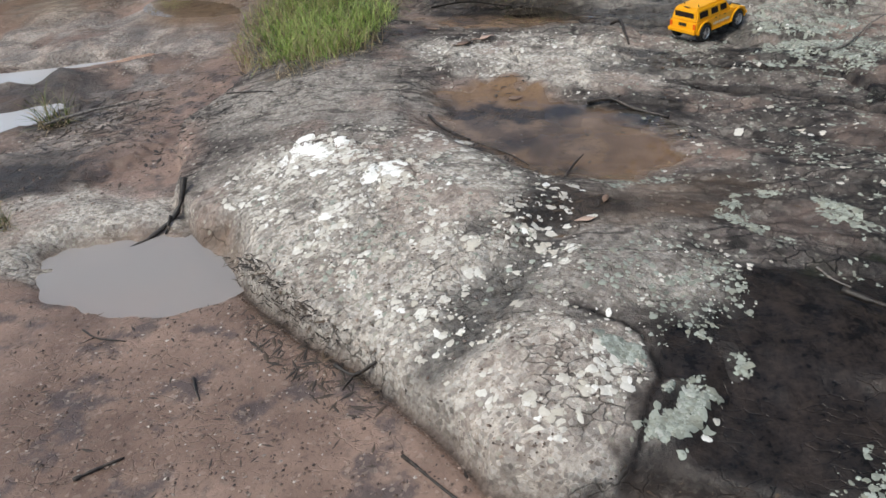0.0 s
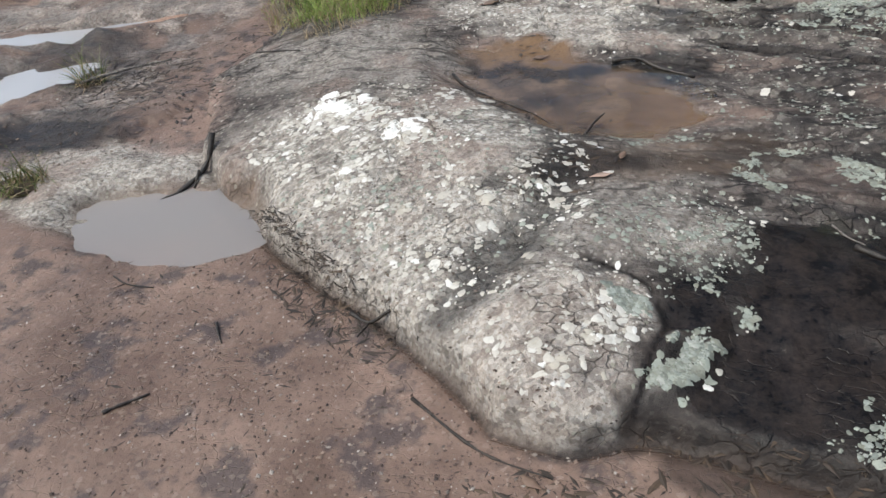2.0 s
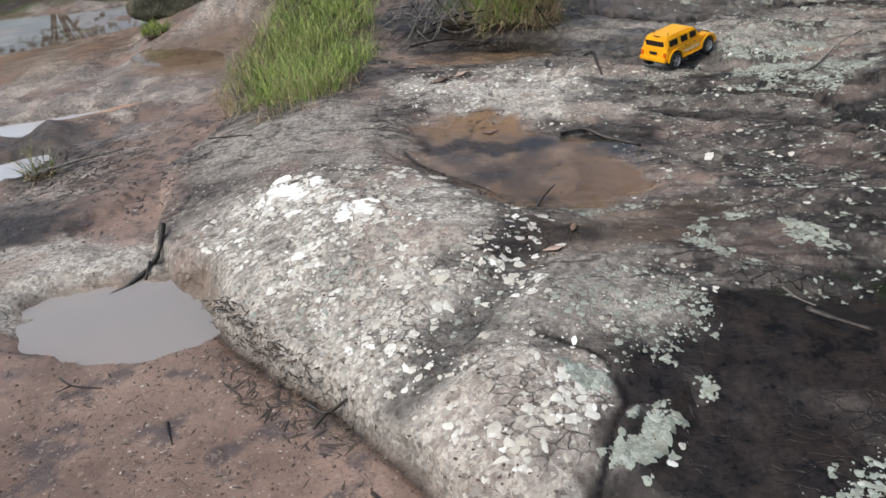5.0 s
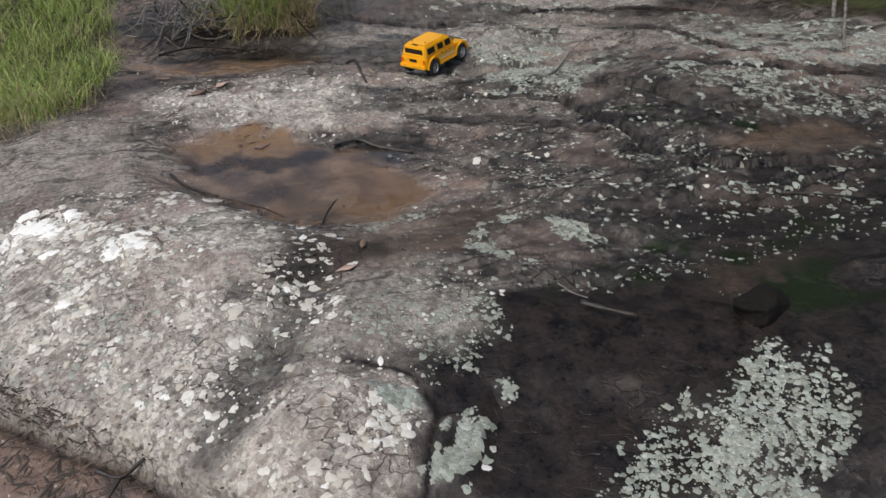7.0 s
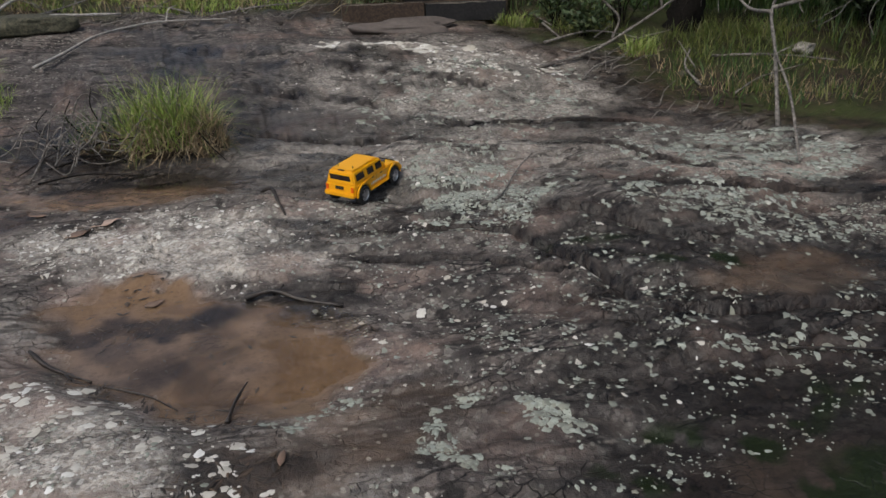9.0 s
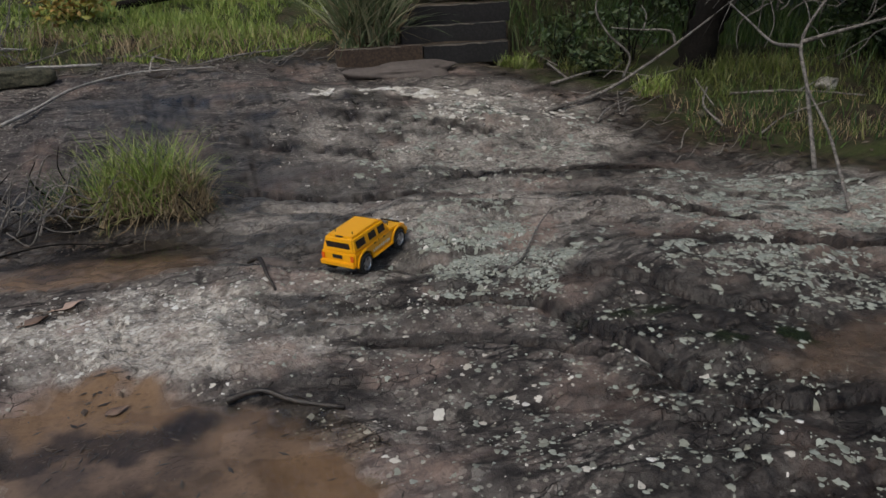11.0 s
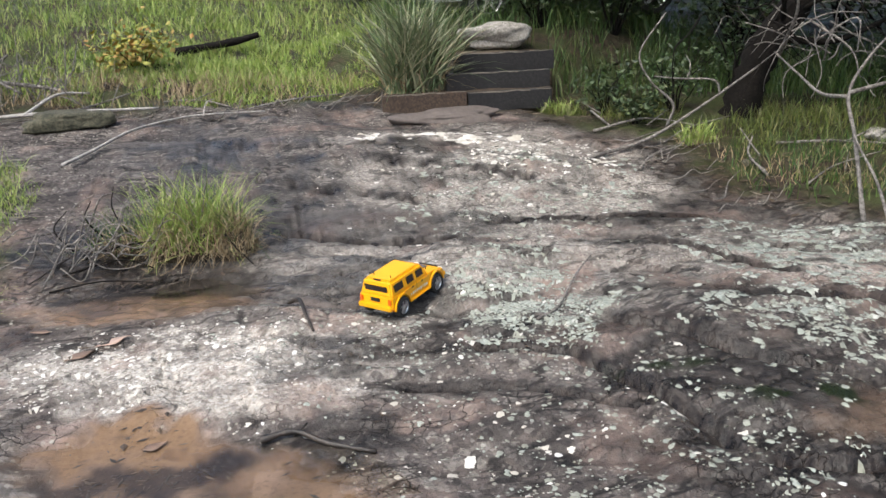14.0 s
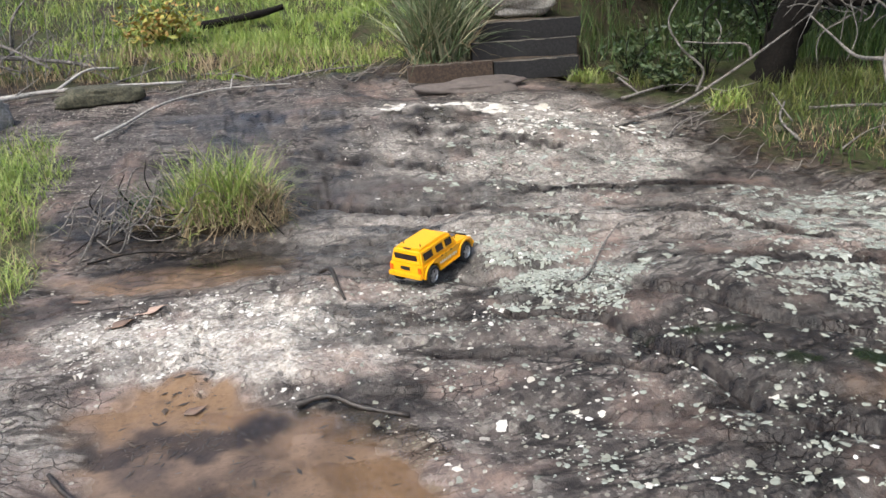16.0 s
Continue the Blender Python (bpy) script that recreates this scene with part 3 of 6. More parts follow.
# ---- ground ----
xs, ys = axis(-400, 400, 0.016, -2.1, 3.0), axis(-60, 600, 0.016, 1.1, 5.6)
gx, gy = np.meshgrid(xs, ys)
gz = heights(gx, gy)
verts = np.stack([gx, gy, gz], -1).reshape(-1, 3)
nx, ny = len(xs), len(ys)
idx = np.arange(nx * ny).reshape(ny, nx)
faces = np.stack([idx[:-1, :-1], idx[:-1, 1:], idx[1:, 1:], idx[1:, :-1]], -1).reshape(-1, 4)
me = bpy.data.meshes.new("ground")
me.from_pydata(verts.tolist(), [], faces.tolist())
me.shade_smooth()
z_sand, z_wet_shade, z_pale, z_film, z_turf, z_pink, z_pool_shade, z_moss = [np.ravel(v) for v in zones(gx, gy)]
for key, four in (("zones_a", (z_sand, z_wet_shade, z_pale, z_film)), ("zones_b", (z_turf, z_pink, z_pool_shade, z_moss))):
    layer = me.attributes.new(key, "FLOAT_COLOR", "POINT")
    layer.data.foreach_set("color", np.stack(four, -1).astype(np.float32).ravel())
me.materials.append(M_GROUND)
tagged(new("ground", me), "grey lichened rock slab above damp brown sand", "ground", kind="structure")


# ---- builders ----
def mesh_ob(name, verts, faces, mat, parent=None, label="", smooth=True):
    mesh = bpy.data.meshes.new(name)
    mesh.from_pydata(verts.tolist() if isinstance(verts, np.ndarray) else [tuple(v) for v in verts], [], faces)
    if smooth:
        mesh.shade_smooth()
    mesh.materials.append(mat)
    ob = new(name, mesh)
    if parent:
        ob.parent = parent
    return tagged(ob, label)


def part(name, bm, mat, parent=None, label="", smooth=False):
    mesh = bpy.data.meshes.new(name)
    bm.to_mesh(mesh)
    bm.free()
    if smooth:
        mesh.shade_smooth()
    mesh.materials.append(mat)
    ob = new(name, mesh)
    if parent:
        ob.parent = parent
    return tagged(ob, label)


def group_at(name, m, label, category, group=""):
    e = new(name)
    e.empty_display_size = 0.1
    e.matrix_world = m
    return tagged(e, label, category, group)


def smooth_line(points, per=5):
    p = [Vector(q) for q in points]
    p = [p[0] * 2 - p[1]] + p + [p[-1] * 2 - p[-2]]
    out = []
    for a, b, c, d in zip(p, p[1:], p[2:], p[3:]):
        for k in range(per):
            t = k / per
            out.append(0.5 * (2 * b + (c - a) * t + (2 * a - 5 * b + 4 * c - d) * t * t + (3 * b - a - 3 * c + d) * t ** 3))
    return out + [p[-2]]


def tube(points, r0, r1, sides=7, knobs=0.15, per=5, rng=None):
    """Vertices and faces of a tapering, slightly knobbly limb along a line."""
    rng = rng or random.Random(int(1000 * abs(points[0][0] + points[-1][1])) + 3)
    line = smooth_line(points, per)
    vs, fs = [], []
    up = Vector((0.31, 0.17, 0.93))
    for k, q in enumerate(line):
        way = (line[min(k + 1, len(line) - 1)] - line[max(k - 1, 0)]).normalized()
        u = way.cross(up)
        u = (u if u.length > 0.05 else way.cross(Vector((1, 0, 0)))).normalized()
        v = way.cross(u)
        r = (r0 + (r1 - r0) * k / (len(line) - 1)) * (1 + knobs * rng.uniform(-1, 1))
        for s in range(sides):
            a = 2 * math.pi * s / sides
            rr = r * (1 + 0.5 * knobs * rng.uniform(-1, 1))
            vs.append(q + u * (rr * math.cos(a)) + v * (rr * math.sin(a)))
        if k:
            o = (k - 1) * sides
            for s in range(sides):
                fs.append((o + s, o + (s + 1) % sides, o + sides + (s + 1) % sides, o + sides + s))
    fs.append(tuple(range(sides))[::-1])
    fs.append(tuple(range(len(vs) - sides, len(vs))))
    return vs, fs


def joined(pieces):
    vs, fs = [], []
    for v, f in pieces:
        o = len(vs)
        vs += list(v)
        fs += [tuple(i + o for i in q) for q in f]
    return vs, fs


def stick(name, label, category, mat, radius, *lines, lift=0.0, group=""):
    """A stick lying on the ground: a main line and side twigs, in plan, with optional height above the ground."""
    made = []
    for k, line in enumerate(lines):
        r = radius if k == 0 else radius * 0.55
        pts = [(x, y, H(x, y) + r * 0.7 + lift + (up[0] if up else 0.0)) for x, y, *up in line]
        made.append(tube(pts, r, r * 0.5, knobs=0.32, rng=random.Random(int(abs(line[0][0]) * 977) + k)))
    base = made[0]
    ob = mesh_ob(name, *base, mat)
    for more in made[1:]:
        mesh_ob("side_twig", *more, mat, ob)
    return tagged(ob, label, category, group)


def blades(spots, length, width, lean, rng, segs=3, droop=0.5):
    """Bent, tapering blades of grass. spots: x, y, z and a length factor."""
    vs, fs = [], []
    for x, y, z, f in spots:
        a = rng.uniform(0, 2 * math.pi)
        tilt = abs(rng.gauss(0, lean))
        ln = length * f * rng.uniform(0.55, 1.15)
        w = width * rng.uniform(0.7, 1.3)
        dx, dy = math.cos(a), math.sin(a)
        b = rng.uniform(0, 2 * math.pi)
        px, py = math.cos(b) * w / 2, math.sin(b) * w / 2
        o = len(vs)
        cx, cy, cz, ang = x, y, z, tilt
        for k in range(segs + 1):
            s = 1 - (k / segs) ** 1.5
            if k < segs:
                vs += [(cx - px * s, cy - py * s, cz), (cx + px * s, cy + py * s, cz)]
            else:
                vs.append((cx, cy, cz))
            st = ln / segs
            cx, cy, cz = cx + dx * math.sin(ang) * st, cy + dy * math.sin(ang) * st, cz + math.cos(ang) * st
            ang += droop * rng.uniform(0.2, 1.0)
        for k in range(segs - 1):
            fs.append((o + 2 * k, o + 2 * k + 1, o + 2 * k + 3, o + 2 * k + 2))
        fs.append((o + 2 * segs - 2, o + 2 * segs - 1, o + 2 * segs))
    return vs, fs


def patches(xy, radius, seed, lift=0.003, corners=10, ragged=0.62):
    """Flat, uneven crusts that lie on the ground: one fan each."""
    rng = np.random.RandomState(seed)
    xy, radius = np.asarray(xy, float), np.asarray(radius, float)
    n = len(xy)
    ang = np.linspace(0, 2 * np.pi, corners, endpoint=False)[None] + rng.uniform(0, 6, (n, 1))
    lobes = sum(np.cos(k * ang + rng.uniform(0, 6.28, (n, 1))) * rng.uniform(0.2, 1.0, (n, 1)) / k ** 0.5 for k in (2, 3, 5))
    rr = radius[:, None] * np.maximum(0.25, 1 + ragged * (0.45 * lobes + 0.45 * rng.uniform(-1, 1, (n, corners))))
    st = rng.uniform(0.6, 1.0, (n, 1))
    tw = rng.uniform(0, np.pi, (n, 1))
    u, v = rr * np.cos(ang), rr * np.sin(ang) * st
    px = xy[:, :1] + u * np.cos(tw) - v * np.sin(tw)
    py = xy[:, 1:] + u * np.sin(tw) + v * np.cos(tw)
    rim = np.stack([px, py, heights(px, py) + lift * 0.4], -1)
    mx, my = (px + xy[:, :1]) / 2, (py + xy[:, 1:]) / 2
    mid = np.stack([mx, my, heights(mx, my) + lift], -1)
    top = np.stack([xy[:, 0], xy[:, 1], heights(xy[:, 0], xy[:, 1]) + lift], -1)[:, None]
    vs = np.concatenate([rim, mid, top], 1)
    m = 2 * corners + 1
    fs = []
    for k in range(n):
        o = k * m
        for c in range(corners):
            d = (c + 1) % corners
            fs.append((o + c, o + d, o + corners + d, o + corners + c))
            fs.append((o + corners + c, o + corners + d, o + 2 * corners))
    return vs.reshape(-1, 3), fs


def scatter(n, cx, cy, rx, ry, turn, seed, keep=None):
    """Random spots in an ellipse, denser towards its middle."""
    rng = np.random.RandomState(seed)
    a, r = rng.uniform(0, 2 * np.pi, n), rng.uniform(0, 1, n) ** 0.65
    u, v = r * rx * np.cos(a), r * ry * np.sin(a)
    c, s = math.cos(radians(turn)), math.sin(radians(turn))
    p = np.stack([cx + u * c - v * s, cy + u * s + v * c], -1)
    if keep is not None:
        p = p[keep(p[:, 0], p[:, 1])]
    return p


def on_rock(x, y):
    z = zones(x, y)
    d, side = along(x, y, EDGE)
    slope = np.hypot(heights(x + 0.02, y) - heights(x - 0.02, y), heights(x, y + 0.02) - heights(x, y - 0.02)) / 0.04
    return (slope < 0.55) & (z[0] < 0.2) & (z[3] < 0.35) & (z[4] < 0.3) & (z[6] < 0.97) & (side * d > 0.03)

# ---- water ----
def water(name, label, level, cx, cy, rx, ry, turn, mat):
    """A level sheet; the ground that rises through it gives its shore."""
    bm = bmesh.new()
    ring = []
    for k in range(40):
        a = 2 * math.pi * k / 40
        u, v = rx * math.cos(a), ry * math.sin(a)
        c, s = math.cos(radians(turn)), math.sin(radians(turn))
        ring.append(bm.verts.new((cx + u * c - v * s, cy + u * s + v * c, level)))
    bm.faces.new(ring)
    ob = part(name, bm, mat)
    ob.visible_shadow = False
    return tagged(ob, label, "water", kind="structure")


water("puddle", "shallow grey puddle mirroring the sky on sand", -0.264, -1.60, 2.78, 0.60, 0.40, -14, M_SILTY_SKY)
water("puddle", "thin brown puddle in a hollow of rock", -0.083, 0.30, 3.70, 0.96, 0.60, -47, M_WATER)
water("puddle", "narrow bluish puddle before a grass tuft", -0.036, 0.22, 5.86, 0.62, 0.22, -8, M_WATER)
water("puddle", "bright puddle between low pink rocks", -0.245, -3.75, 5.55, 1.15, 0.40, 18, M_SKY_PALE)
water("puddle", "bright sheet of water among low rocks", -0.085, -4.5, 7.6, 0.9, 0.5, 20, M_WATER)
water("puddle", "small bright puddle by a grass tuft", -0.250, -3.45, 4.6, 0.6, 0.32, 40, M_SKY_PALE)
water("puddle", "brown pond behind the long grass", -0.05, -2.55, 7.0, 0.75, 0.6, 0, M_WATER)
water("water", "glittering creek pool beyond the low rocks", 0.02, -6.2, 9.5, 3.4, 2.6, 15, M_WATER)

# ---- lichen, grit and litter ----
def crust(name, label, mat, seed, patches_of, lift=0.003):
    spots, sizes = [], []
    rng = np.random.RandomState(seed)
    for n, cx, cy, rx, ry, turn, small, large in patches_of:
        p = scatter(int(n * 1.5), cx, cy, rx, ry, turn, rng.randint(99999), on_rock)
        clump = fbm(p[:, 0] * 6, p[:, 1] * 6, 4, seed) + rng.uniform(-0.09, 0.09, len(p))
        p = p[clump > 0.47]
        spots.append(p)
        sizes.append(small + (large - small) * rng.uniform(0, 1, len(p)) ** 3.2)
    ob = mesh_ob(name, *patches(np.concatenate(spots), np.concatenate(sizes), seed + 1, lift), mat)
    return tagged(ob, label, "lichen", kind="stuff")


crust("white_lichen", "white and cream lichen spots on grey rock", M_LICHEN_WHITE, 11, [
    (1150, -0.45, 2.85, 0.95, 0.75, -25, 0.005, 0.026), (420, -0.75, 2.75, 0.5, 0.4, -40, 0.005, 0.026), (700, -0.2, 2.3, 0.7, 0.45, -30, 0.004, 0.018),
    (260, -0.85, 3.3, 0.35, 0.22, -20, 0.006, 0.026), (700, 0.2, 4.75, 0.8, 0.45, -20, 0.004, 0.018),
    (150, 0.14, 1.66, 0.34, 0.2, 24, 0.003, 0.022), (80, 0.38, 1.78, 0.14, 0.12, 30, 0.004, 0.02), (200, 0.72, 2.2, 0.4, 0.28, 30, 0.003, 0.014),
    (260, 1.6, 3.7, 1.3, 1.1, 0, 0.004, 0.022), (200, 1.3, 5.0, 0.9, 0.7, 0, 0.004, 0.018), (90, 1.15, 1.95, 0.5, 0.35, 20, 0.002, 0.007),
    (300, 2.5, 7.0, 1.3, 1.2, 0, 0.006, 0.026), (300, 2.7, 8.35, 0.9, 0.16, -12, 0.02, 0.06), (500, 3.6, 7.6, 0.8, 0.5, -20, 0.008, 0.04)])
crust("grey_lichen", "crusts of pale grey-green lichen on dark rock", M_LICHEN_GREY, 31, [
    (1000, 1.24, 2.72, 0.34, 0.22, -20, 0.005, 0.022), (420, 0.95, 2.95, 0.5, 0.15, -10, 0.004, 0.018), (500, 0.72, 2.25, 0.42, 0.3, 30, 0.003, 0.016),
    (380, 0.57, 1.62, 0.2, 0.07, 40, 0.005, 0.022), (1000, 1.42, 1.45, 0.5, 0.26, 15, 0.003, 0.018), (120, 0.88, 1.88, 0.1, 0.06, 10, 0.004, 0.016), 
    (2300, 2.15, 4.95, 0.5, 0.75, -20, 0.005, 0.024), (800, 3.4, 3.9, 0.9, 0.35, -15, 0.005, 0.028),
    (1300, 2.6, 4.2, 1.6, 1.5, 0, 0.004, 0.020), (1200, 2.9, 6.8, 1.1, 1.0, 0, 0.006, 0.030), (900, -0.5, 2.6, 1.0, 0.8, -30, 0.004, 0.016),
    (500, 2.3, 3.2, 1.1, 0.6, 0, 0.004, 0.020), (420, 2.7, 2.7, 0.8, 0.45, 0, 0.004, 0.022), (260, 1.75, 2.3, 0.5, 0.3, 0, 0.003, 0.014), (300, 1.0, 2.2, 0.4, 0.3, 30, 0.003, 0.012), (900, 1.5, 3.8, 1.2, 1.1, 0, 0.003, 0.016), (700, 1.3, 5.0, 0.9, 0.7, 0, 0.003, 0.016)], 0.003)
crust("mint_lichen", "bright mint-white lichen sheets on wet rock", M_LICHEN_MINT, 37, [
    (1100, 1.42, 1.42, 0.44, 0.22, 15, 0.003, 0.015), (160, 1.75, 1.7, 0.2, 0.1, 0, 0.004, 0.018), (120, 0.44, 1.87, 0.09, 0.04, -30, 0.006, 0.022), (2200, 2.1, 4.9, 0.42, 0.6, -20, 0.004, 0.017),
    (3600, 4.25, 5.05, 0.95, 0.75, -25, 0.005, 0.034), (900, 3.5, 4.3, 0.7, 0.28, -15, 0.005, 0.03), (260, 0.58, 1.68, 0.17, 0.06, 46, 0.004, 0.018), (300, 3.5, 7.3, 0.9, 0.6, -20, 0.006, 0.04)], 0.004)
# bold single growths
big_spots = [(-0.48, 3.02, 0.065), (-0.42, 3.06, 0.05), (-0.40, 2.97, 0.04), (-0.52, 2.95, 0.04), (-0.92, 3.40, 0.075), (-0.83, 3.33, 0.06), (-1.0, 3.33, 0.045),
             (-0.8, 3.12, 0.04), (-0.95, 3.52, 0.045), (-0.69, 2.72, 0.032), (-0.75, 3.43, 0.05)]
tagged(mesh_ob("chalky_lichen", *patches([b[:2] for b in big_spots], [b[2] * 1.12 for b in big_spots], 7, 0.004, 30, 0.3), M_LICHEN_HEART),
       "large chalk-white lichen growths on the slab", "lichen", kind="stuff")
dots = [(1.40, 3.38, 0.028), (1.51, 3.9, 0.026), (1.64, 4.59, 0.04), (1.68, 3.6, 0.018), (2.2, 3.64, 0.04), (1.21, 3.64, 0.035), (1.3, 3.7, 0.03), (1.18, 3.5, 0.02),
        (1.58, 3.1, 0.024), (1.9, 4.05, 0.018), (0.66, 1.60, 0.02), (0.70, 1.66, 0.016)]
tagged(mesh_ob("lichen_spot", *patches([d[:2] for d in dots], [d[2] * 0.8 for d in dots], 9, 0.004, 18, 0.5), M_LICHEN_WHITE),
       "round cream lichen spots on brown rock", "lichen", kind="stuff")


def bits(name, label, category, mat, n_regions, seed, thick=0.4, kind="stuff"):
    """Loose crumbs, each a small uneven bipyramid: pebbles, bark chips, leaf scraps."""
    rng = np.random.RandomState(seed)
    vs, fs = [], []
    for n, cx, cy, rx, ry, turn, small, large, slim in n_regions:
        p = scatter(n, cx, cy, rx, ry, turn, rng.randint(99999))
        z = heights(p[:, 0], p[:, 1])
        for (x, y), h in zip(p, z):
            r = small + (large - small) * rng.uniform() ** 3
            a, q = rng.uniform(0, 6.28), r * slim * rng.uniform(0.6, 1.2)
            c, s = math.cos(a), math.sin(a)
            t = q * thick
            o = len(vs)
            vs += [(x + r * c, y + r * s, h + t * rng.uniform(0.1, 0.9)), (x - q * s, y + q * c, h + t * 0.4), (x - r * c, y - r * s, h + t * rng.uniform(0.1, 0.9)),
                   (x + q * s, y - q * c, h + t * 0.4), (x + 0.2 * r * c, y + 0.2 * r * s, h + t), (x, y, h - t * 0.3)]
            for k in range(4):
                fs += [(o + k, o + (k + 1) % 4, o + 4), (o + (k + 1) % 4, o + k, o + 5)]
    return tagged(mesh_ob(name, vs, fs, mat, smooth=False), label, category, kind=kind)


bits("sand_grit", "coarse grit and pebbles on wet brown sand", "grit", M_GRIT, [
    (3600, -0.75, 1.7, 1.0, 0.9, -40, 0.002, 0.010, 0.8), (1500, -1.6, 1.9, 1.0, 0.7, 0, 0.002, 0.010, 0.8), (1300, -0.1, 1.25, 0.7, 0.4, 0, 0.002, 0.010, 0.8), (500, -2.6, 3.6, 0.9, 0.6, 20, 0.003, 0.014, 0.8)], 41, 0.8)
bits("leaf_litter", "dark sodden leaf litter and bark chips", "litter", M_LITTER, [
    (420, -0.66, 2.08, 0.42, 0.12, -42, 0.008, 0.05, 0.18), (600, -0.86, 2.41, 0.64, 0.045, -47, 0.008, 0.05, 0.16), (190, 0.26, 1.24, 0.32, 0.10, -8, 0.008, 0.04, 0.25), (90, -1.05, 2.38, 0.35, 0.06, -20, 0.008, 0.03, 0.2), (160, 0.72, 1.22, 0.3, 0.10, -15, 0.008, 0.05, 0.2),
    (420, -0.9, 1.75, 1.1, 0.8, 0, 0.005, 0.030, 0.2), (160, -1.7, 2.1, 0.7, 0.4, 0, 0.005, 0.03, 0.2), (260, -2.7, 3.9, 0.9, 0.7, 20, 0.008, 0.05, 0.2), (200, -2.2, 4.9, 0.7, 0.5, 20, 0.01, 0.05, 0.25), (420, -2.75, 4.65, 0.5, 0.4, 20, 0.01, 0.07, 0.2), (260, -1.9, 5.3, 0.3, 0.5, 10, 0.01, 0.06, 0.2), (130, 0.22, 2.6, 0.22, 0.16, 30, 0.008, 0.035, 0.3), (90, 0.3, 3.0, 0.4, 0.12, -35, 0.006, 0.03, 0.2),
    (120, -0.12, 5.08, 0.16, 0.07, 25, 0.01, 0.05, 0.3), (160, 0.3, 3.7, 0.75, 0.4, -47, 0.005, 0.03, 0.3), (260, 0.75, 1.39, 0.4, 0.045, -16, 0.01, 0.05, 0.2), (160, 0.1, 3.35, 0.55, 0.08, -42, 0.008, 0.05, 0.18), (40, 0.05, 4.32, 0.2, 0.12, 0, 0.008, 0.04, 0.35),
    (320, 2.0, 3.6, 1.5, 1.5, 0, 0.005, 0.025, 0.25), (260, -1.9, 4.2, 0.35, 0.5, 10, 0.01, 0.05, 0.3), (140, -2.6, 3.6, 0.8, 0.35, 20, 0.01, 0.05, 0.25),
    (900, 5.0, 7.7, 0.8, 1.0, 10, 0.012, 0.07, 0.2), (700, 4.5, 8.6, 0.5, 0.6, 0, 0.012, 0.07, 0.2), (500, -2.6, 4.4, 0.5, 0.45, 20, 0.008, 0.06, 0.2), (260, 0.3, 2.68, 0.25, 0.12, 20, 0.006, 0.04, 0.25), (200, 0.1, 3.98, 0.45, 0.09, -4, 0.005, 0.03, 0.25),
    (300, -0.85, 5.6, 0.12, 0.8, 6, 0.01, 0.05, 0.25), (420, -0.35, 6.25, 0.5, 0.3, 0, 0.01, 0.08, 0.15), (700, 4.75, 6.6, 0.35, 1.3, 22, 0.015, 0.09, 0.25), (400, 1.2, 9.75, 2.0, 0.2, -2, 0.015, 0.09, 0.2)], 43)
bits("twig_litter", "fallen twigs and pale leaves along the bank", "litter", M_PALE_LITTER, [
    (500, 1.0, 10.0, 2.0, 0.22, -2, 0.015, 0.10, 0.16), (700, 4.75, 7.6, 0.6, 0.9, 20, 0.012, 0.07, 0.2), (400, 4.3, 8.8, 0.5, 0.4, 0, 0.012, 0.07, 0.2), (200, 5.6, 6.6, 0.9, 1.6, 20, 0.015, 0.10, 0.2),
    (300, 4.3, 9.3, 0.6, 0.5, 0, 0.015, 0.10, 0.2), (160, -0.2, 6.5, 0.7, 0.35, 0, 0.015, 0.09, 0.14), (250, -1.5, 10.0, 1.6, 0.5, 0, 0.015, 0.12, 0.16), (120, 0.2, 6.1, 0.6, 0.08, 0, 0.01, 0.06, 0.2)], 47)


# ---- sticks and leaves on the slab and sand ----
stick("stick", "forked black stick lying in the sky-grey puddle", "stick", M_STICK, 0.014, [(-1.54, 3.28, 0.05), (-1.57, 3.17, 0.02), (-1.66, 3.03), (-1.76, 2.93)], [(-1.59, 3.13, 0.02), (-1.60, 3.05, 0.0)])
stick("stick", "branching dark twig at the puddle's edge", "stick", M_STICK, 0.006, [(-1.13, 2.66), (-1.3, 2.62), (-1.48, 2.56)], [(-1.27, 2.63), (-1.38, 2.70)], [(-1.33, 2.6), (-1.36, 2.52)])
stick("stick", "wet black stick with a pale broken end", "stick", M_STICK, 0.016, [(0.55, 4.07, 0.01), (0.68, 4.06, 0.015), (0.80, 3.97, 0.005), (0.97, 3.86)], [(0.68, 4.06), (0.74, 4.1, 0.02)])
stick("stick", "dark slender stick half sunk in the brown puddle", "stick", M_STICK, 0.010, [(-0.34, 3.90, 0.01), (-0.26, 3.77, 0.01), (-0.1, 3.60)], [(-0.05, 3.54), (0.1, 3.44), (0.2, 3.3)], [(-0.2, 3.7), (-0.17, 3.62)])
stick("twig", "small forked twig in the brown puddle", "twig", M_STICK, 0.008, [(0.36, 3.13), (0.40, 3.24, 0.02), (0.46, 3.34, 0.03)], [(0.39, 3.2, 0.01), (0.33, 3.24, 0.01)])
stick("twig", "curled dark twig on pale rock", "twig", M_STICK, 0.013, [(0.82, 5.22, 0.02), (0.87, 5.14, 0.03), (0.88, 5.0, 0.015), (0.90, 4.9)])
stick("twig", "straight dark twig on damp sand", "twig", M_STICK, 0.007, [(-1.27, 1.50), (-1.22, 1.545), (-1.15, 1.60)])
stick("twig", "short forked twig on damp sand", "twig", M_STICK, 0.006, [(-1.63, 2.27), (-1.55, 2.22), (-1.42, 2.2)], [(-1.56, 2.22), (-1.60, 2.18)])
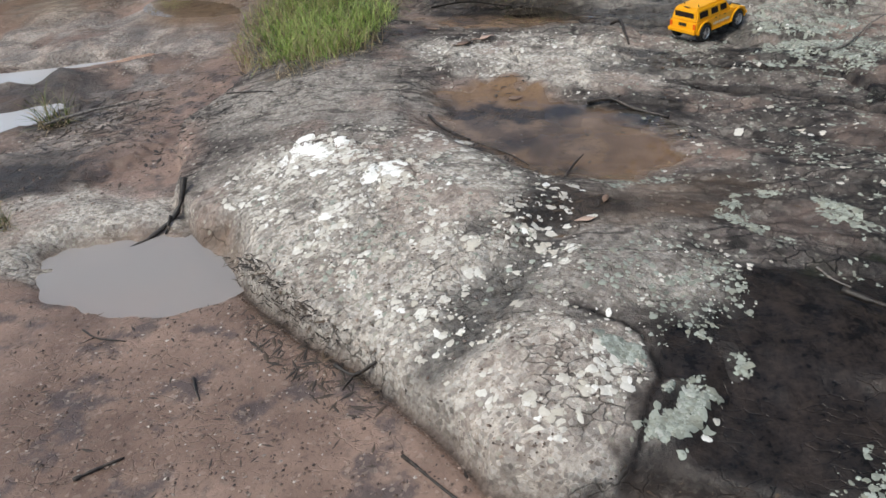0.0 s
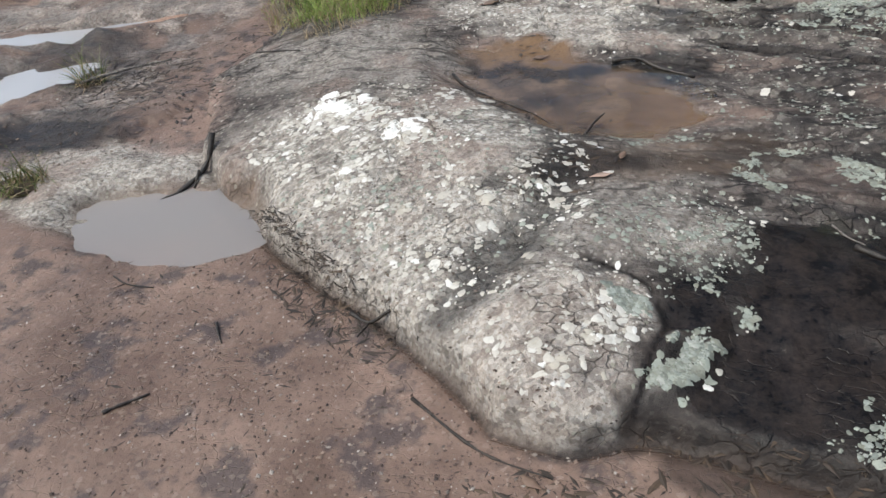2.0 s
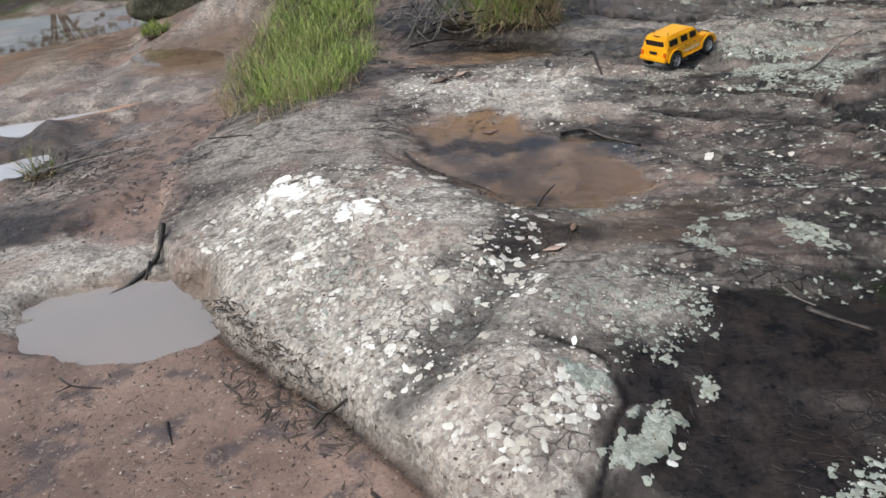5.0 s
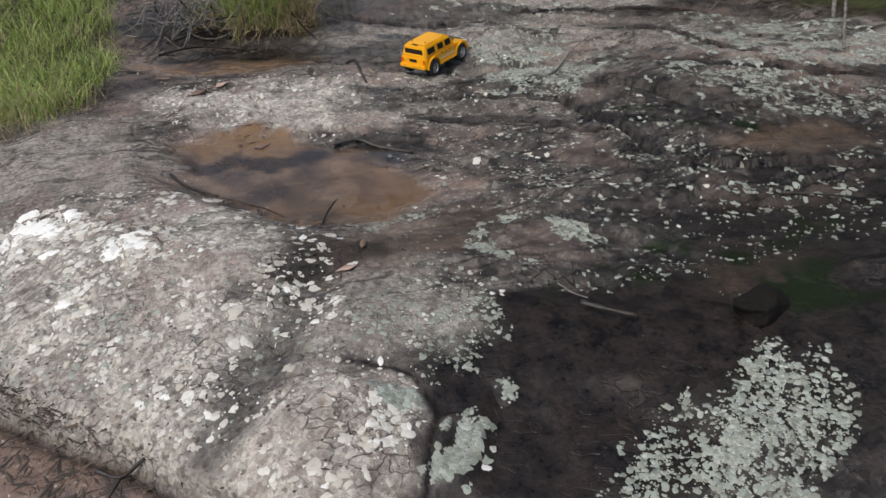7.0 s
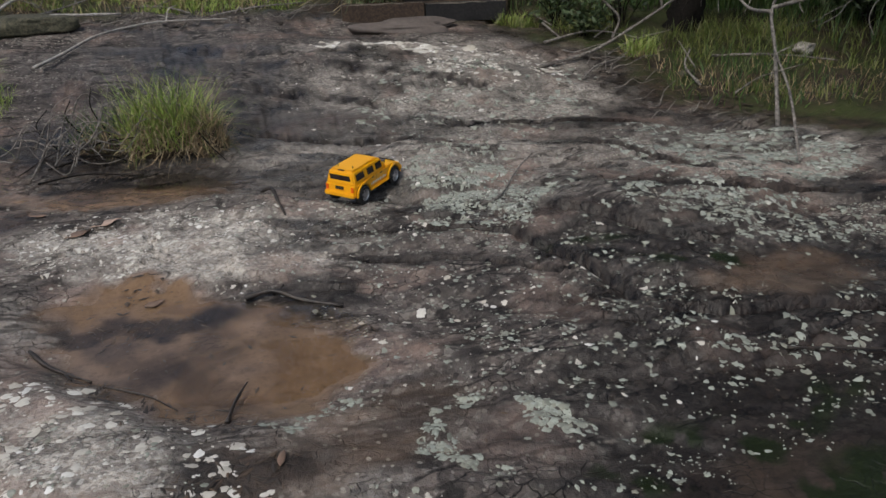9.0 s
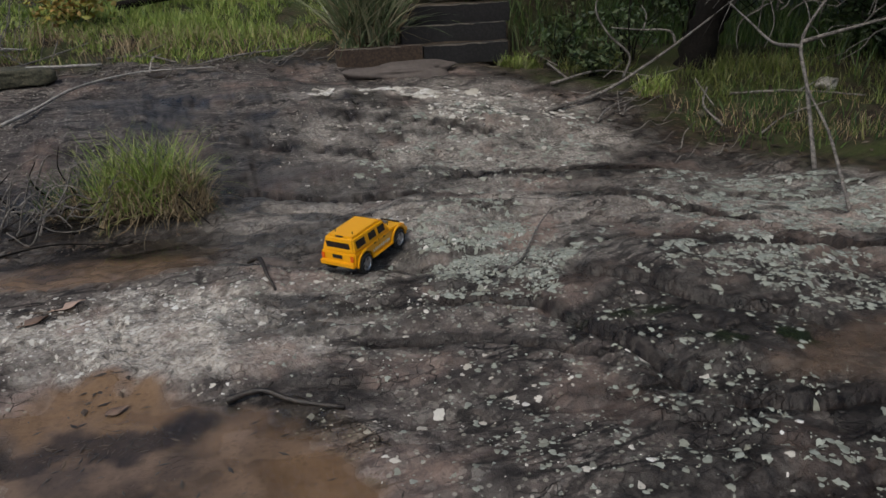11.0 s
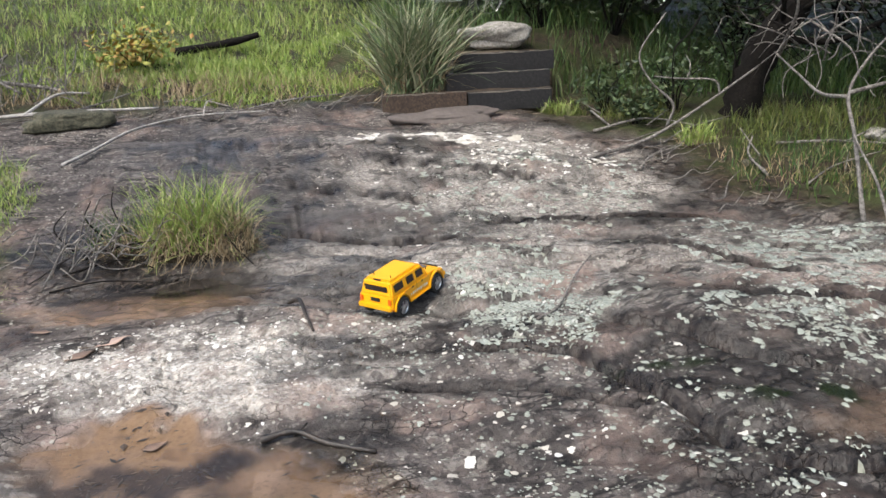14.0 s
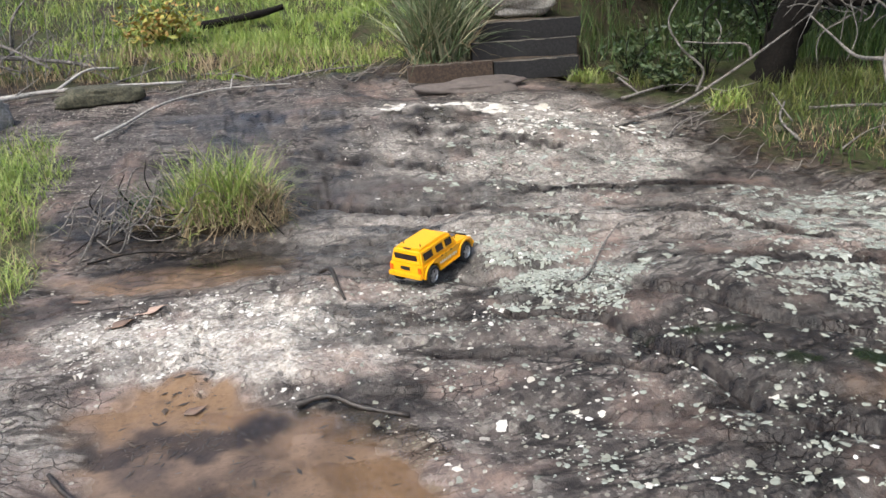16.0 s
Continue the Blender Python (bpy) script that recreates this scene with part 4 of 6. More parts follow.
stick("twig", "bent little twig on damp sand", "twig", M_STICK, 0.006, [(-1.06, 1.98), (-1.03, 1.92), (-1.0, 1.87)])
stick("twig", "thin brown twig lying on rock", "twig", M_STICK, 0.007, [(-1.75, 4.6), (-1.55, 4.45), (-1.35, 4.32)])
stick("twig", "pale straw-thin twig beside the dark pool", "twig", M_GREYWOOD, 0.005, [(1.22, 2.37), (1.25, 2.3), (1.29, 2.24)])
stick("stick", "black stick lying in the dark pool", "stick", M_STICK, 0.014, [(1.22, 2.16, 0.03), (1.3, 2.09, 0.03), (1.38, 2.02, 0.03)])
stick("stick", "short black stick at the foot of the slab", "stick", M_STICK, 0.010, [(-0.55, 2.05), (-0.47, 2.0), (-0.38, 1.99)], [(-0.47, 2.0), (-0.5, 1.92)])
stick("stick", "thin wet stick along the slab's foot", "stick", M_STICK, 0.006, [(-0.25, 1.62), (-0.02, 1.42), (0.2, 1.32)])
stick("stick", "bleached stick among low pink rocks", "stick", M_GREYWOOD, 0.013, [(-3.0, 4.45, 0.03), (-2.75, 4.62, 0.04), (-2.45, 4.75, 0.05)])
stick("stick", "dark twig leaning over the lichened rock", "stick", M_GREYWOOD, 0.009, [(2.02, 4.62), (2.2, 4.72, 0.01), (2.45, 5.0, 0.02), (2.72, 5.3)], [(2.2, 4.72), (2.26, 4.6)])
stick("stick", "dark stick across the rock's crack", "stick", M_STICK, 0.012, [(2.82, 5.1), (2.86, 4.9), (2.9, 4.68)])
stick("stick", "black twig on wet streaked rock", "stick", M_STICK, 0.008, [(2.55, 2.75), (2.75, 2.68), (3.0, 2.6)])


def fallen_leaf(x, y, length, width, turn, mat, label, group="fallen leaves"):
    vs, fs = [], []
    n = 8
    for k in range(n + 1):
        t = k / n
        w = width * math.sin(math.pi * min(1, t * 0.94 + 0.05)) ** 1.4 * (1 + 0.25 * math.sin(7 * t + x * 40))
        u = (t - 0.5) * length
        for s in (-1, 0, 1):
            lx, ly = u, s * w / 2
            c, q = math.cos(radians(turn)), math.sin(radians(turn))
            px, py = x + lx * c - ly * q, y + lx * q + ly * c
            vs.append((px, py, H(px, py) + 0.008 + 0.07 * length * (t - 0.4) ** 2 + 0.05 * width * abs(s)))
    for k in range(n):
        for s in range(2):
            a = 3 * k + s
            fs.append((a, a + 1, a + 4, a + 3))
    ob = mesh_ob("fallen_leaf", vs, fs, mat)
    m = ob.modifiers.new("thickness", "SOLIDIFY")
    m.thickness = 0.002
    return tagged(ob, label, "leaf", group)


M_BROWNLEAF = plain("brown_leaf", (0.19, 0.125, 0.09), 0.6, 0, 0.35, 40)
M_PINKLEAF = plain("faded_leaf", (0.42, 0.30, 0.24), 0.7, 0, 0.25, 40)
fallen_leaf(-0.06, 5.12, 0.17, 0.05, 20, M_PINKLEAF, "pale dry leaf on a dark litter heap")
fallen_leaf(-0.2, 5.02, 0.16, 0.06, 35, M_BROWNLEAF, "curled brown leaf on a dark litter heap")
fallen_leaf(0.40, 2.60, 0.09, 0.035, 10, M_PINKLEAF, "small tan leaf on grey rock")
fallen_leaf(0.37, 1.19, 0.10, 0.04, 30, M_PINKLEAF, "pale gum leaf in the wet litter")
fallen_leaf(0.14, 1.30, 0.08, 0.03, -40, M_BROWNLEAF, "brown gum leaf in the wet litter")
fallen_leaf(0.5, 2.78, 0.08, 0.03, 70, M_BROWNLEAF, "small brown leaf beside the puddle")
fallen_leaf(0.15, 4.2, 0.10, 0.05, 20, M_BROWNLEAF, "dark leaf on the sandy puddle bed")
fallen_leaf(-0.43, 5.38, 0.11, 0.04, -20, M_BROWNLEAF, "brown leaf beside the grassy bank")


# ---- loose stones ----
def stone(name, label, x, y, sx, sy, sz, turn, mat, seed, sink=0.3, category="stone"):
    bm = bmesh.new()
    bmesh.ops.create_icosphere(bm, subdivisions=4, radius=1)
    for v in bm.verts:
        p = v.co.copy()
        q = 1 + 0.35 * (noise.noise(p * 1.3 + Vector((seed, 0, 0)))) + 0.12 * noise.noise(p * 4 + Vector((0, seed, 0))) + 0.04 * noise.noise(p * 11)
        p = Vector((math.copysign(abs(p.x) ** 0.75, p.x), math.copysign(abs(p.y) ** 0.75, p.y), math.copysign(abs(p.z) ** 0.75, p.z)))
        v.co = Vector((p.x * sx, p.y * sy, p.z * sz)) * q
    ob = part(name, bm, mat, smooth=True)
    ob.matrix_world = pose(x, y, H(x, y) + sz * (1 - 2 * sink), 0, 0, turn)
    return tagged(ob, label, category)


stone("stone", "dark wet stone beside mossy rock", 1.86, 1.95, 0.11, 0.07, 0.05, 20, M_CHAR, 3)
stone("stone", "mossy boulder behind the brown pond", -3.25, 8.4, 0.5, 0.35, 0.22, 10, M_MOSSY, 5)
stone("stone", "grey boulder beyond the long grass", -2.0, 9.1, 0.45, 0.35, 0.22, 40, M_STONE, 8)
stone("stone", "flat mossy stone near the curved branch", -0.75, 9.75, 0.42, 0.25, 0.10, 0, M_MOSSY, 9)
stone("stone", "pale stone in thin grass under scrub", 5.3, 6.9, 0.09, 0.06, 0.04, 0, M_MOSSY, 12)
stone("stone", "pale stone under the scrub", 6.9, 7.0, 0.14, 0.1, 0.07, 30, M_STONE, 14)
stone("stone", "low orange rock in the creek bed", -2.95, 5.75, 0.24, 0.15, 0.07, 30, bark_material("orange_rock", (0.20, 0.13, 0.10), (0.46, 0.29, 0.20), 0.8), 15, 0.55)
stone("stone", "low rounded rock before the steps", 3.05, 9.1, 0.62, 0.26, 0.09, -12, plain("brown_rock", (0.115, 0.095, 0.085), 0.8, 0, 0.45, 16), 22, 0.42)
stone("stone", "knobbly rock on the creek's edge", -2.7, 8.9, 0.3, 0.25, 0.2, 0, M_STONE, 24)


# ---- grass ----
def grass(name, label, regions, mat, seed, length, width, lean=0.3, droop=0.4, segs=3):
    rng = random.Random(seed)
    spots = []
    for n, cx, cy, rx, ry, turn, f in regions:
        p = scatter(n, cx, cy, rx, ry, turn, rng.randint(0, 99999))
        clump = fbm(p[:, 0] * 2.5, p[:, 1] * 2.5, 3, seed)
        z = heights(p[:, 0], p[:, 1])
        spots += [(x, y, h - 0.01, f * (0.5 + q)) for (x, y), h, q in zip(p, z, clump) if q > 0.36]
    return tagged(mesh_ob(name, *blades(spots, length, width, lean, rng, segs, droop), mat, smooth=False), label, "grass", kind="stuff")


grass("long_grass", "long bright green grass beside the slab", [(3600, -1.35, 6.3, 0.55, 1.55, 8, 1.0), (480, -1.25, 5.15, 0.4, 0.33, 0, 0.75), (200, -1.85, 5.9, 0.3, 0.45, 0, 0.6), (1300, -1.15, 7.6, 0.42, 0.7, 0, 0.9)], M_GRASS, 3, 0.27, 0.0055, 0.62, 0.7, 4)
grass("dry_grass", "dry straw at the foot of the long grass", [(1500, -1.4, 6.0, 0.62, 1.5, 8, 1.0), (700, -1.85, 6.1, 0.3, 0.9, 8, 1.0), (420, -1.2, 5.05, 0.45, 0.22, 0, 0.9)], M_STRAW, 5, 0.22, 0.005, 0.8, 0.7)
grass("bank_grass", "lush green grass on the far bank", [(15000, 0.8, 11.9, 2.6, 1.7, 0, 1.0), (2500, -3.5, 11.5, 2.0, 1.5, 0, 1.0), (7000, 1.0, 15.0, 5.0, 2.2, 0, 1.6), (6000, 0.0, 18.0, 7.0, 2.2, 0, 2.2)], M_GRASS, 7, 0.19, 0.011, 0.6, 0.6)
grass("bank_straw", "dry grass among the green bank", [(1500, 0.6, 10.9, 2.0, 0.7, 0, 1.0), (900, -1.5, 11.0, 1.5, 0.8, 0, 1.0)], M_STRAW, 9, 0.25, 0.010, 0.6, 0.5)
grass("scrub_grass", "green tussocks under dark scrub", [(1500, 5.9, 6.7, 0.6, 0.9, 0, 0.55), (900, 6.3, 7.7, 0.9, 0.6, 0, 0.9), (500, 5.2, 8.6, 0.5, 0.4, 0, 0.8), (900, 7.3, 7.2, 1.0, 0.9, 0, 0.95), (200, 6.4, 5.8, 0.8, 0.5, 0, 0.7), (300, 4.5, 9.1, 0.3, 0.2, 0, 0.7)], M_GRASS_SCRUB, 13, 0.26, 0.010, 0.5, 0.5)
# These blades carry the scrub's shade in their own colour.
grass("shade_grass", "dark grass with the scrub's shade put into its colour", [(2000, 6.8, 9.9, 2.3, 1.3, 0, 1.1), (4000, 9.5, 8.5, 2.6, 2.6, 0, 1.5), (500, 5.8, 6.6, 0.9, 1.1, 0, 0.5), (3000, 6.0, 12.5, 3.0, 2.0, 0, 1.5)], M_GRASS_DARK, 15, 0.36, 0.014, 0.3, 0.35)
grass("scrub_straw", "straw-brown dead grass by the rock's edge", [(170, 5.4, 6.4, 0.4, 1.0, 15, 0.8), (420, 6.3, 6.2, 0.8, 0.8, 0, 0.9)], M_STRAW, 17, 0.2, 0.008, 0.7, 0.5)


def tuft(name, label, m, n, length, width, spread, category="grass tuft", green=M_GRASS, straw=0.35, lean=0.5, segs=4, droop=0.35, width2=0.007):
    """A tussock: a root mound, green blades and a skirt of dead ones."""
    rng = random.Random(n)
    e = group_at(name, m, label, category)

    def spots(count, wide):
        out = []
        for _ in range(count):
            a, r = rng.uniform(0, 6.283), wide * rng.uniform(0, 1) ** 0.6
            out.append((r * math.cos(a) * spread[0], r * math.sin(a) * spread[1], spread[2] * max(0.0, 1 - r * r) * rng.uniform(0.2, 1.0), 1.0))
        return out
    mesh_ob("green_clump", *blades(spots(n, 1.0), length, width, lean, rng, segs, droop), green, e, smooth=False)
    mesh_ob("dead_skirt", *blades(spots(int(n * straw), 1.05), length * 0.75, width2, lean * 2.0, rng, segs, droop * 1.5), M_STRAW, e, "dry straw-coloured blades", smooth=False)
    bm = bmesh.new()
    bmesh.ops.create_icosphere(bm, subdivisions=3, radius=1)
    for v in bm.verts:
        q = 1 + 0.3 * noise.noise(v.co * 2.5) + 0.15 * noise.noise(v.co * 7)
        v.co = Vector((v.co.x * spread[0] * 0.85, v.co.y * spread[1] * 0.85, v.co.z * spread[2] * 0.9)) * q
    part("root_mound", bm, M_MOUND, e, "matted brown roots", smooth=True)
    return e


M_MOUND = bark_material("matted_roots", (0.02, 0.015, 0.011), (0.12, 0.085, 0.05), 0.9)
tuft("grass_tuft", "green grass tussock with a straw skirt on wet rock", pose(0.36, 6.44, H(0.36, 6.44)), 760, 0.52, 0.0075, (0.33, 0.24, 0.15), straw=1.3, lean=0.62, droop=0.45)
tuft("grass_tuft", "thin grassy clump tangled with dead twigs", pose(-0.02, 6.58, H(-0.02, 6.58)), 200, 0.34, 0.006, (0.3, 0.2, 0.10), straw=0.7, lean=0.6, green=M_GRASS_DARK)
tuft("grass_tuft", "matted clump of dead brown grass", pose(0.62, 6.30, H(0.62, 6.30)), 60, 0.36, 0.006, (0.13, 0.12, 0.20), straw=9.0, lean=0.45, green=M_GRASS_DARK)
tuft("grass_tuft", "small grass tuft in the creek bed", pose(-2.98, 4.52, H(-2.98, 4.52)), 70, 0.34, 0.006, (0.13, 0.09, 0.03), straw=0.8, lean=0.7, green=M_GRASS_SCRUB)
tuft("grass_tuft", "thin grass tuft by the sky-grey puddle", pose(-2.52, 3.0, H(-2.52, 3.0)), 120, 0.2, 0.006, (0.16, 0.12, 0.03), straw=0.9, lean=0.8, green=M_GRASS_SCRUB)
tuft("grass_tuft", "tiny bright tuft beside the brown pond", pose(-3.3, 7.6, H(-3.3, 7.6)), 260, 0.16, 0.007, (0.16, 0.12, 0.06), straw=0.3)
tuft("strappy_tussock", "tall strappy tussock with dead white leaves beside timber steps", pose(2.98, 10.0, H(2.98, 10.0) + 0.12), 700, 1.25, 0.024, (0.34, 0.28, 0.14), "tussock", M_STRAP, 0.25, 0.42, 5, 0.32, 0.018)
tuft("grass_tuft", "bright tuft at the end of the timber steps", pose(4.5, 9.2, H(4.5, 9.2)), 200, 0.22, 0.012, (0.22, 0.14, 0.05), straw=0.3)
tuft("grass_tuft", "yellow-green tuft under the fallen branch", pose(5.15, 7.5, H(5.15, 7.5)), 220, 0.26, 0.010, (0.2, 0.14, 0.05), straw=1.0)


def leafy(spots, size, rng):
    vs, fs = [], []
    for p in spots:
        a, b = rng.uniform(0, 6.283), rng.uniform(-0.8, 0.8)
        ln, w = size * rng.uniform(0.6, 1.3), size * rng.uniform(0.2, 0.4)
        d = Vector((math.cos(a) * math.cos(b), math.sin(a) * math.cos(b), math.sin(b)))
        s = d.cross(Vector((rng.uniform(-1, 1), rng.uniform(-1, 1), 1))).normalized()
        o = len(vs)
        q = Vector(p)
        up = d.cross(s) * (w * 0.35)
        vs += [q, q + d * ln * 0.5 + s * w + up, q + d * ln, q + d * ln * 0.5 - s * w + up]
        fs += [(o, o + 1, o + 2), (o, o + 2, o + 3)]
    return vs, fs


def shrub(name, label, x, y, height, radius, n, mat, seed, leaf=0.07, category="shrub", stems=7, base=0.15):
    rng = random.Random(seed)
    e = group_at(name, pose(x, y, H(x, y)), label, category)
    tips = []
    for k in range(stems):
        a = 6.283 * k / stems + rng.uniform(-0.4, 0.4)
        r = radius * rng.uniform(0.4, 1.0)
        top = Vector((r * math.cos(a), r * math.sin(a), height * rng.uniform(0.55, 1.0)))
        mid = Vector((top.x * 0.35 + rng.uniform(-0.1, 0.1), top.y * 0.35, top.z * 0.5))
        mesh_ob("stem", *tube([(0.04 * math.cos(a), 0.04 * math.sin(a), -0.05), mid, top], 0.016 * height, 0.004, 5, rng=rng), M_CHAR, e)
        tips += [mid.lerp(top, t) for t in (0.0, 0.35, 0.7, 1.0)]
    spots = []
    while len(spots) < n:
        c = rng.choice(tips)
        g = radius * 0.24
        p = c + Vector((rng.gauss(0, g), rng.gauss(0, g), rng.gauss(0, g * 0.9)))
        if p.z > base * height:
            spots.append(p)
    mesh_ob("foliage", *leafy(spots, leaf, rng), mat, e, smooth=False)
    return e


shrub("yellow_bush", "low bush with yellowing leaves in the grass", -0.15, 12.0, 0.55, 0.5, 420, M_GOLD, 3, 0.10, stems=6)
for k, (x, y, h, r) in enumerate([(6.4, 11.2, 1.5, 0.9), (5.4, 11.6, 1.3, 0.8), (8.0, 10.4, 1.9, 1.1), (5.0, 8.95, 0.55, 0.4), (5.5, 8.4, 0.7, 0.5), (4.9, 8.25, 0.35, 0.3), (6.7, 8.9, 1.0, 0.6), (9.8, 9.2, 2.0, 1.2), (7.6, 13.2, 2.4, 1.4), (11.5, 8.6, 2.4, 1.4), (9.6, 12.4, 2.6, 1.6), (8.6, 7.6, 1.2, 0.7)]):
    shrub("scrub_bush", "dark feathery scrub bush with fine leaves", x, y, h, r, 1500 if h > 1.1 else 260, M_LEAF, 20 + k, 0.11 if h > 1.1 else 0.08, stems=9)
for k, (x, y, h, r) in enumerate([(-4.5, 14.5, 1.6, 1.3), (4.2, 17.5, 2.2, 1.5), (-7.5, 13.0, 2.0, 1.6), (-3.2, 12.0, 0.9, 0.8), (7.0, 17.0, 2.8, 2.0), (12.5, 13.0, 3.0, 2.0), (13.5, 6.0, 2.6, 1.8)]):
    shrub("bank_bush", "olive-green bush on the hillside", x, y, h, r, 1700, M_GRASS_DARK if k % 2 else M_LEAF, 40 + k, 0.16, stems=9)


# ---- timber steps ----
def sleeper(m, length, high, deep, mat, label):
    e = group_at("timber_step", m, label, "step", "timber steps")
    bm = bmesh.new()
    bmesh.ops.create_cube(bm, size=1)
    bmesh.ops.scale(bm, verts=bm.verts, vec=(length, deep, high))
    bmesh.ops.translate(bm, verts=bm.verts, vec=(0, 0, high / 2))
    bmesh.ops.subdivide_edges(bm, edges=[g for g in bm.edges if abs(g.verts[0].co.x - g.verts[1].co.x) > 0.1], cuts=14)
    for v in bm.verts:
        v.co += Vector((0, 0.008 * noise.noise(v.co * 5), 0.010 * noise.noise(v.co * 4 + Vector((3, 0, 0)))))
    bmesh.ops.bevel(bm, geom=list(bm.edges), offset=0.004, segments=1, affect="EDGES", clamp_overlap=True)
    part("beam", bm, mat, e)
    bm = bmesh.new()
    bmesh.ops.create_cube(bm, size=1)
    bmesh.ops.scale(bm, verts=bm.verts, vec=(length * 0.97, 0.022, 0.011))
    bmesh.ops.subdivide_edges(bm, edges=[g for g in bm.edges if abs(g.verts[0].co.x - g.verts[1].co.x) > 0.1], cuts=20)
    for v in bm.verts:
        v.co += Vector((0, -deep / 2 + 0.012 + 0.006 * noise.noise(v.co * 9), high - 0.004 + 0.008 * noise.noise(v.co * 6)))
    part("worn_edge", bm, M_WORN, e, "scuffed pale top edge")
    return e


sleeper(pose(2.966, 9.537, 0.37, 0, 0, -9), 0.97, 0.24, 0.12, M_TIMBER_BROWN, "brown timber sleeper forming the lowest step")
sleeper(pose(3.95, 9.381, 0.37, 0, 0, -9), 0.99, 0.22, 0.12, M_TIMBER, "black tarred sleeper forming the lowest step")
sleeper(pose(3.95, 9.72, 0.56, 0, 0, -12), 1.25, 0.22, 0.12, M_TIMBER, "black tarred sleeper forming a middle step")
sleeper(pose(4.15, 10.02, 0.76, 0, 0, -12), 1.25, 0.22, 0.12, M_TIMBER, "black tarred sleeper forming the top step")


def tread(x, y, z, sx, sy, turn):
    bm = bmesh.new()
    bmesh.ops.create_grid(bm, x_segments=16, y_segments=8, size=0.5)
    for v in bm.verts:
        v.co = Vector((v.co.x * sx, v.co.y * sy, 0.02 * noise.noise(v.co * 4)))
    ext = bmesh.ops.extrude_face_region(bm, geom=list(bm.faces))
    bmesh.ops.translate(bm, verts=[g for g in ext["geom"] if isinstance(g, bmesh.types.BMVert)], vec=(0, 0, -0.35))
    bmesh.ops.recalc_face_normals(bm, faces=list(bm.faces))
    ob = part("step_fill", bm, M_MOUND, smooth=True)
    ob.matrix_world = pose(x, y, z, 0, 0, turn)
    return tagged(ob, "packed dark earth behind a timber step", "earth", kind="structure")


tread(3.6, 9.72, 0.585, 1.9, 0.42, -10)
tread(4.05, 9.98, 0.755, 1.25, 0.5, -12)
tread(4.25, 10.5, 0.95, 1.2, 0.9, -12)
stone("stone_block", "pale rectangular stone block above the steps", 4.42, 10.92, 0.44, 0.2, 0.15, -12, M_STONE, 31, -0.3, "stone")

# ---- parked vehicle above the steps ----
def prism(profile, x0, x1, bevel=0.0, segs=2):
    """A profile of (y, z), drawn out sideways from x0 to x1, its edges rounded."""
    bm = bmesh.new()
    a = [bm.verts.new((x0, y, z)) for y, z in profile]
    b = [bm.verts.new((x1, y, z)) for y, z in profile]
    bm.faces.new(a)
    bm.faces.new(b[::-1])
    for k in range(len(a)):
        m = (k + 1) % len(a)
        bm.faces.new((a[m], a[k], b[k], b[m]))
    bmesh.ops.recalc_face_normals(bm, faces=list(bm.faces))
    if bevel:
        bmesh.ops.bevel(bm, geom=list(bm.edges), offset=bevel, segments=segs, affect="EDGES", clamp_overlap=True)
    return bm


def arch(cy, cz, r, n=9):
    """Points over a wheel, from the rear foot to the front foot."""
    return [(cy - r * math.cos(math.pi * k / (n - 1)), cz + r * math.sin(math.pi * k / (n - 1))) for k in range(n)]


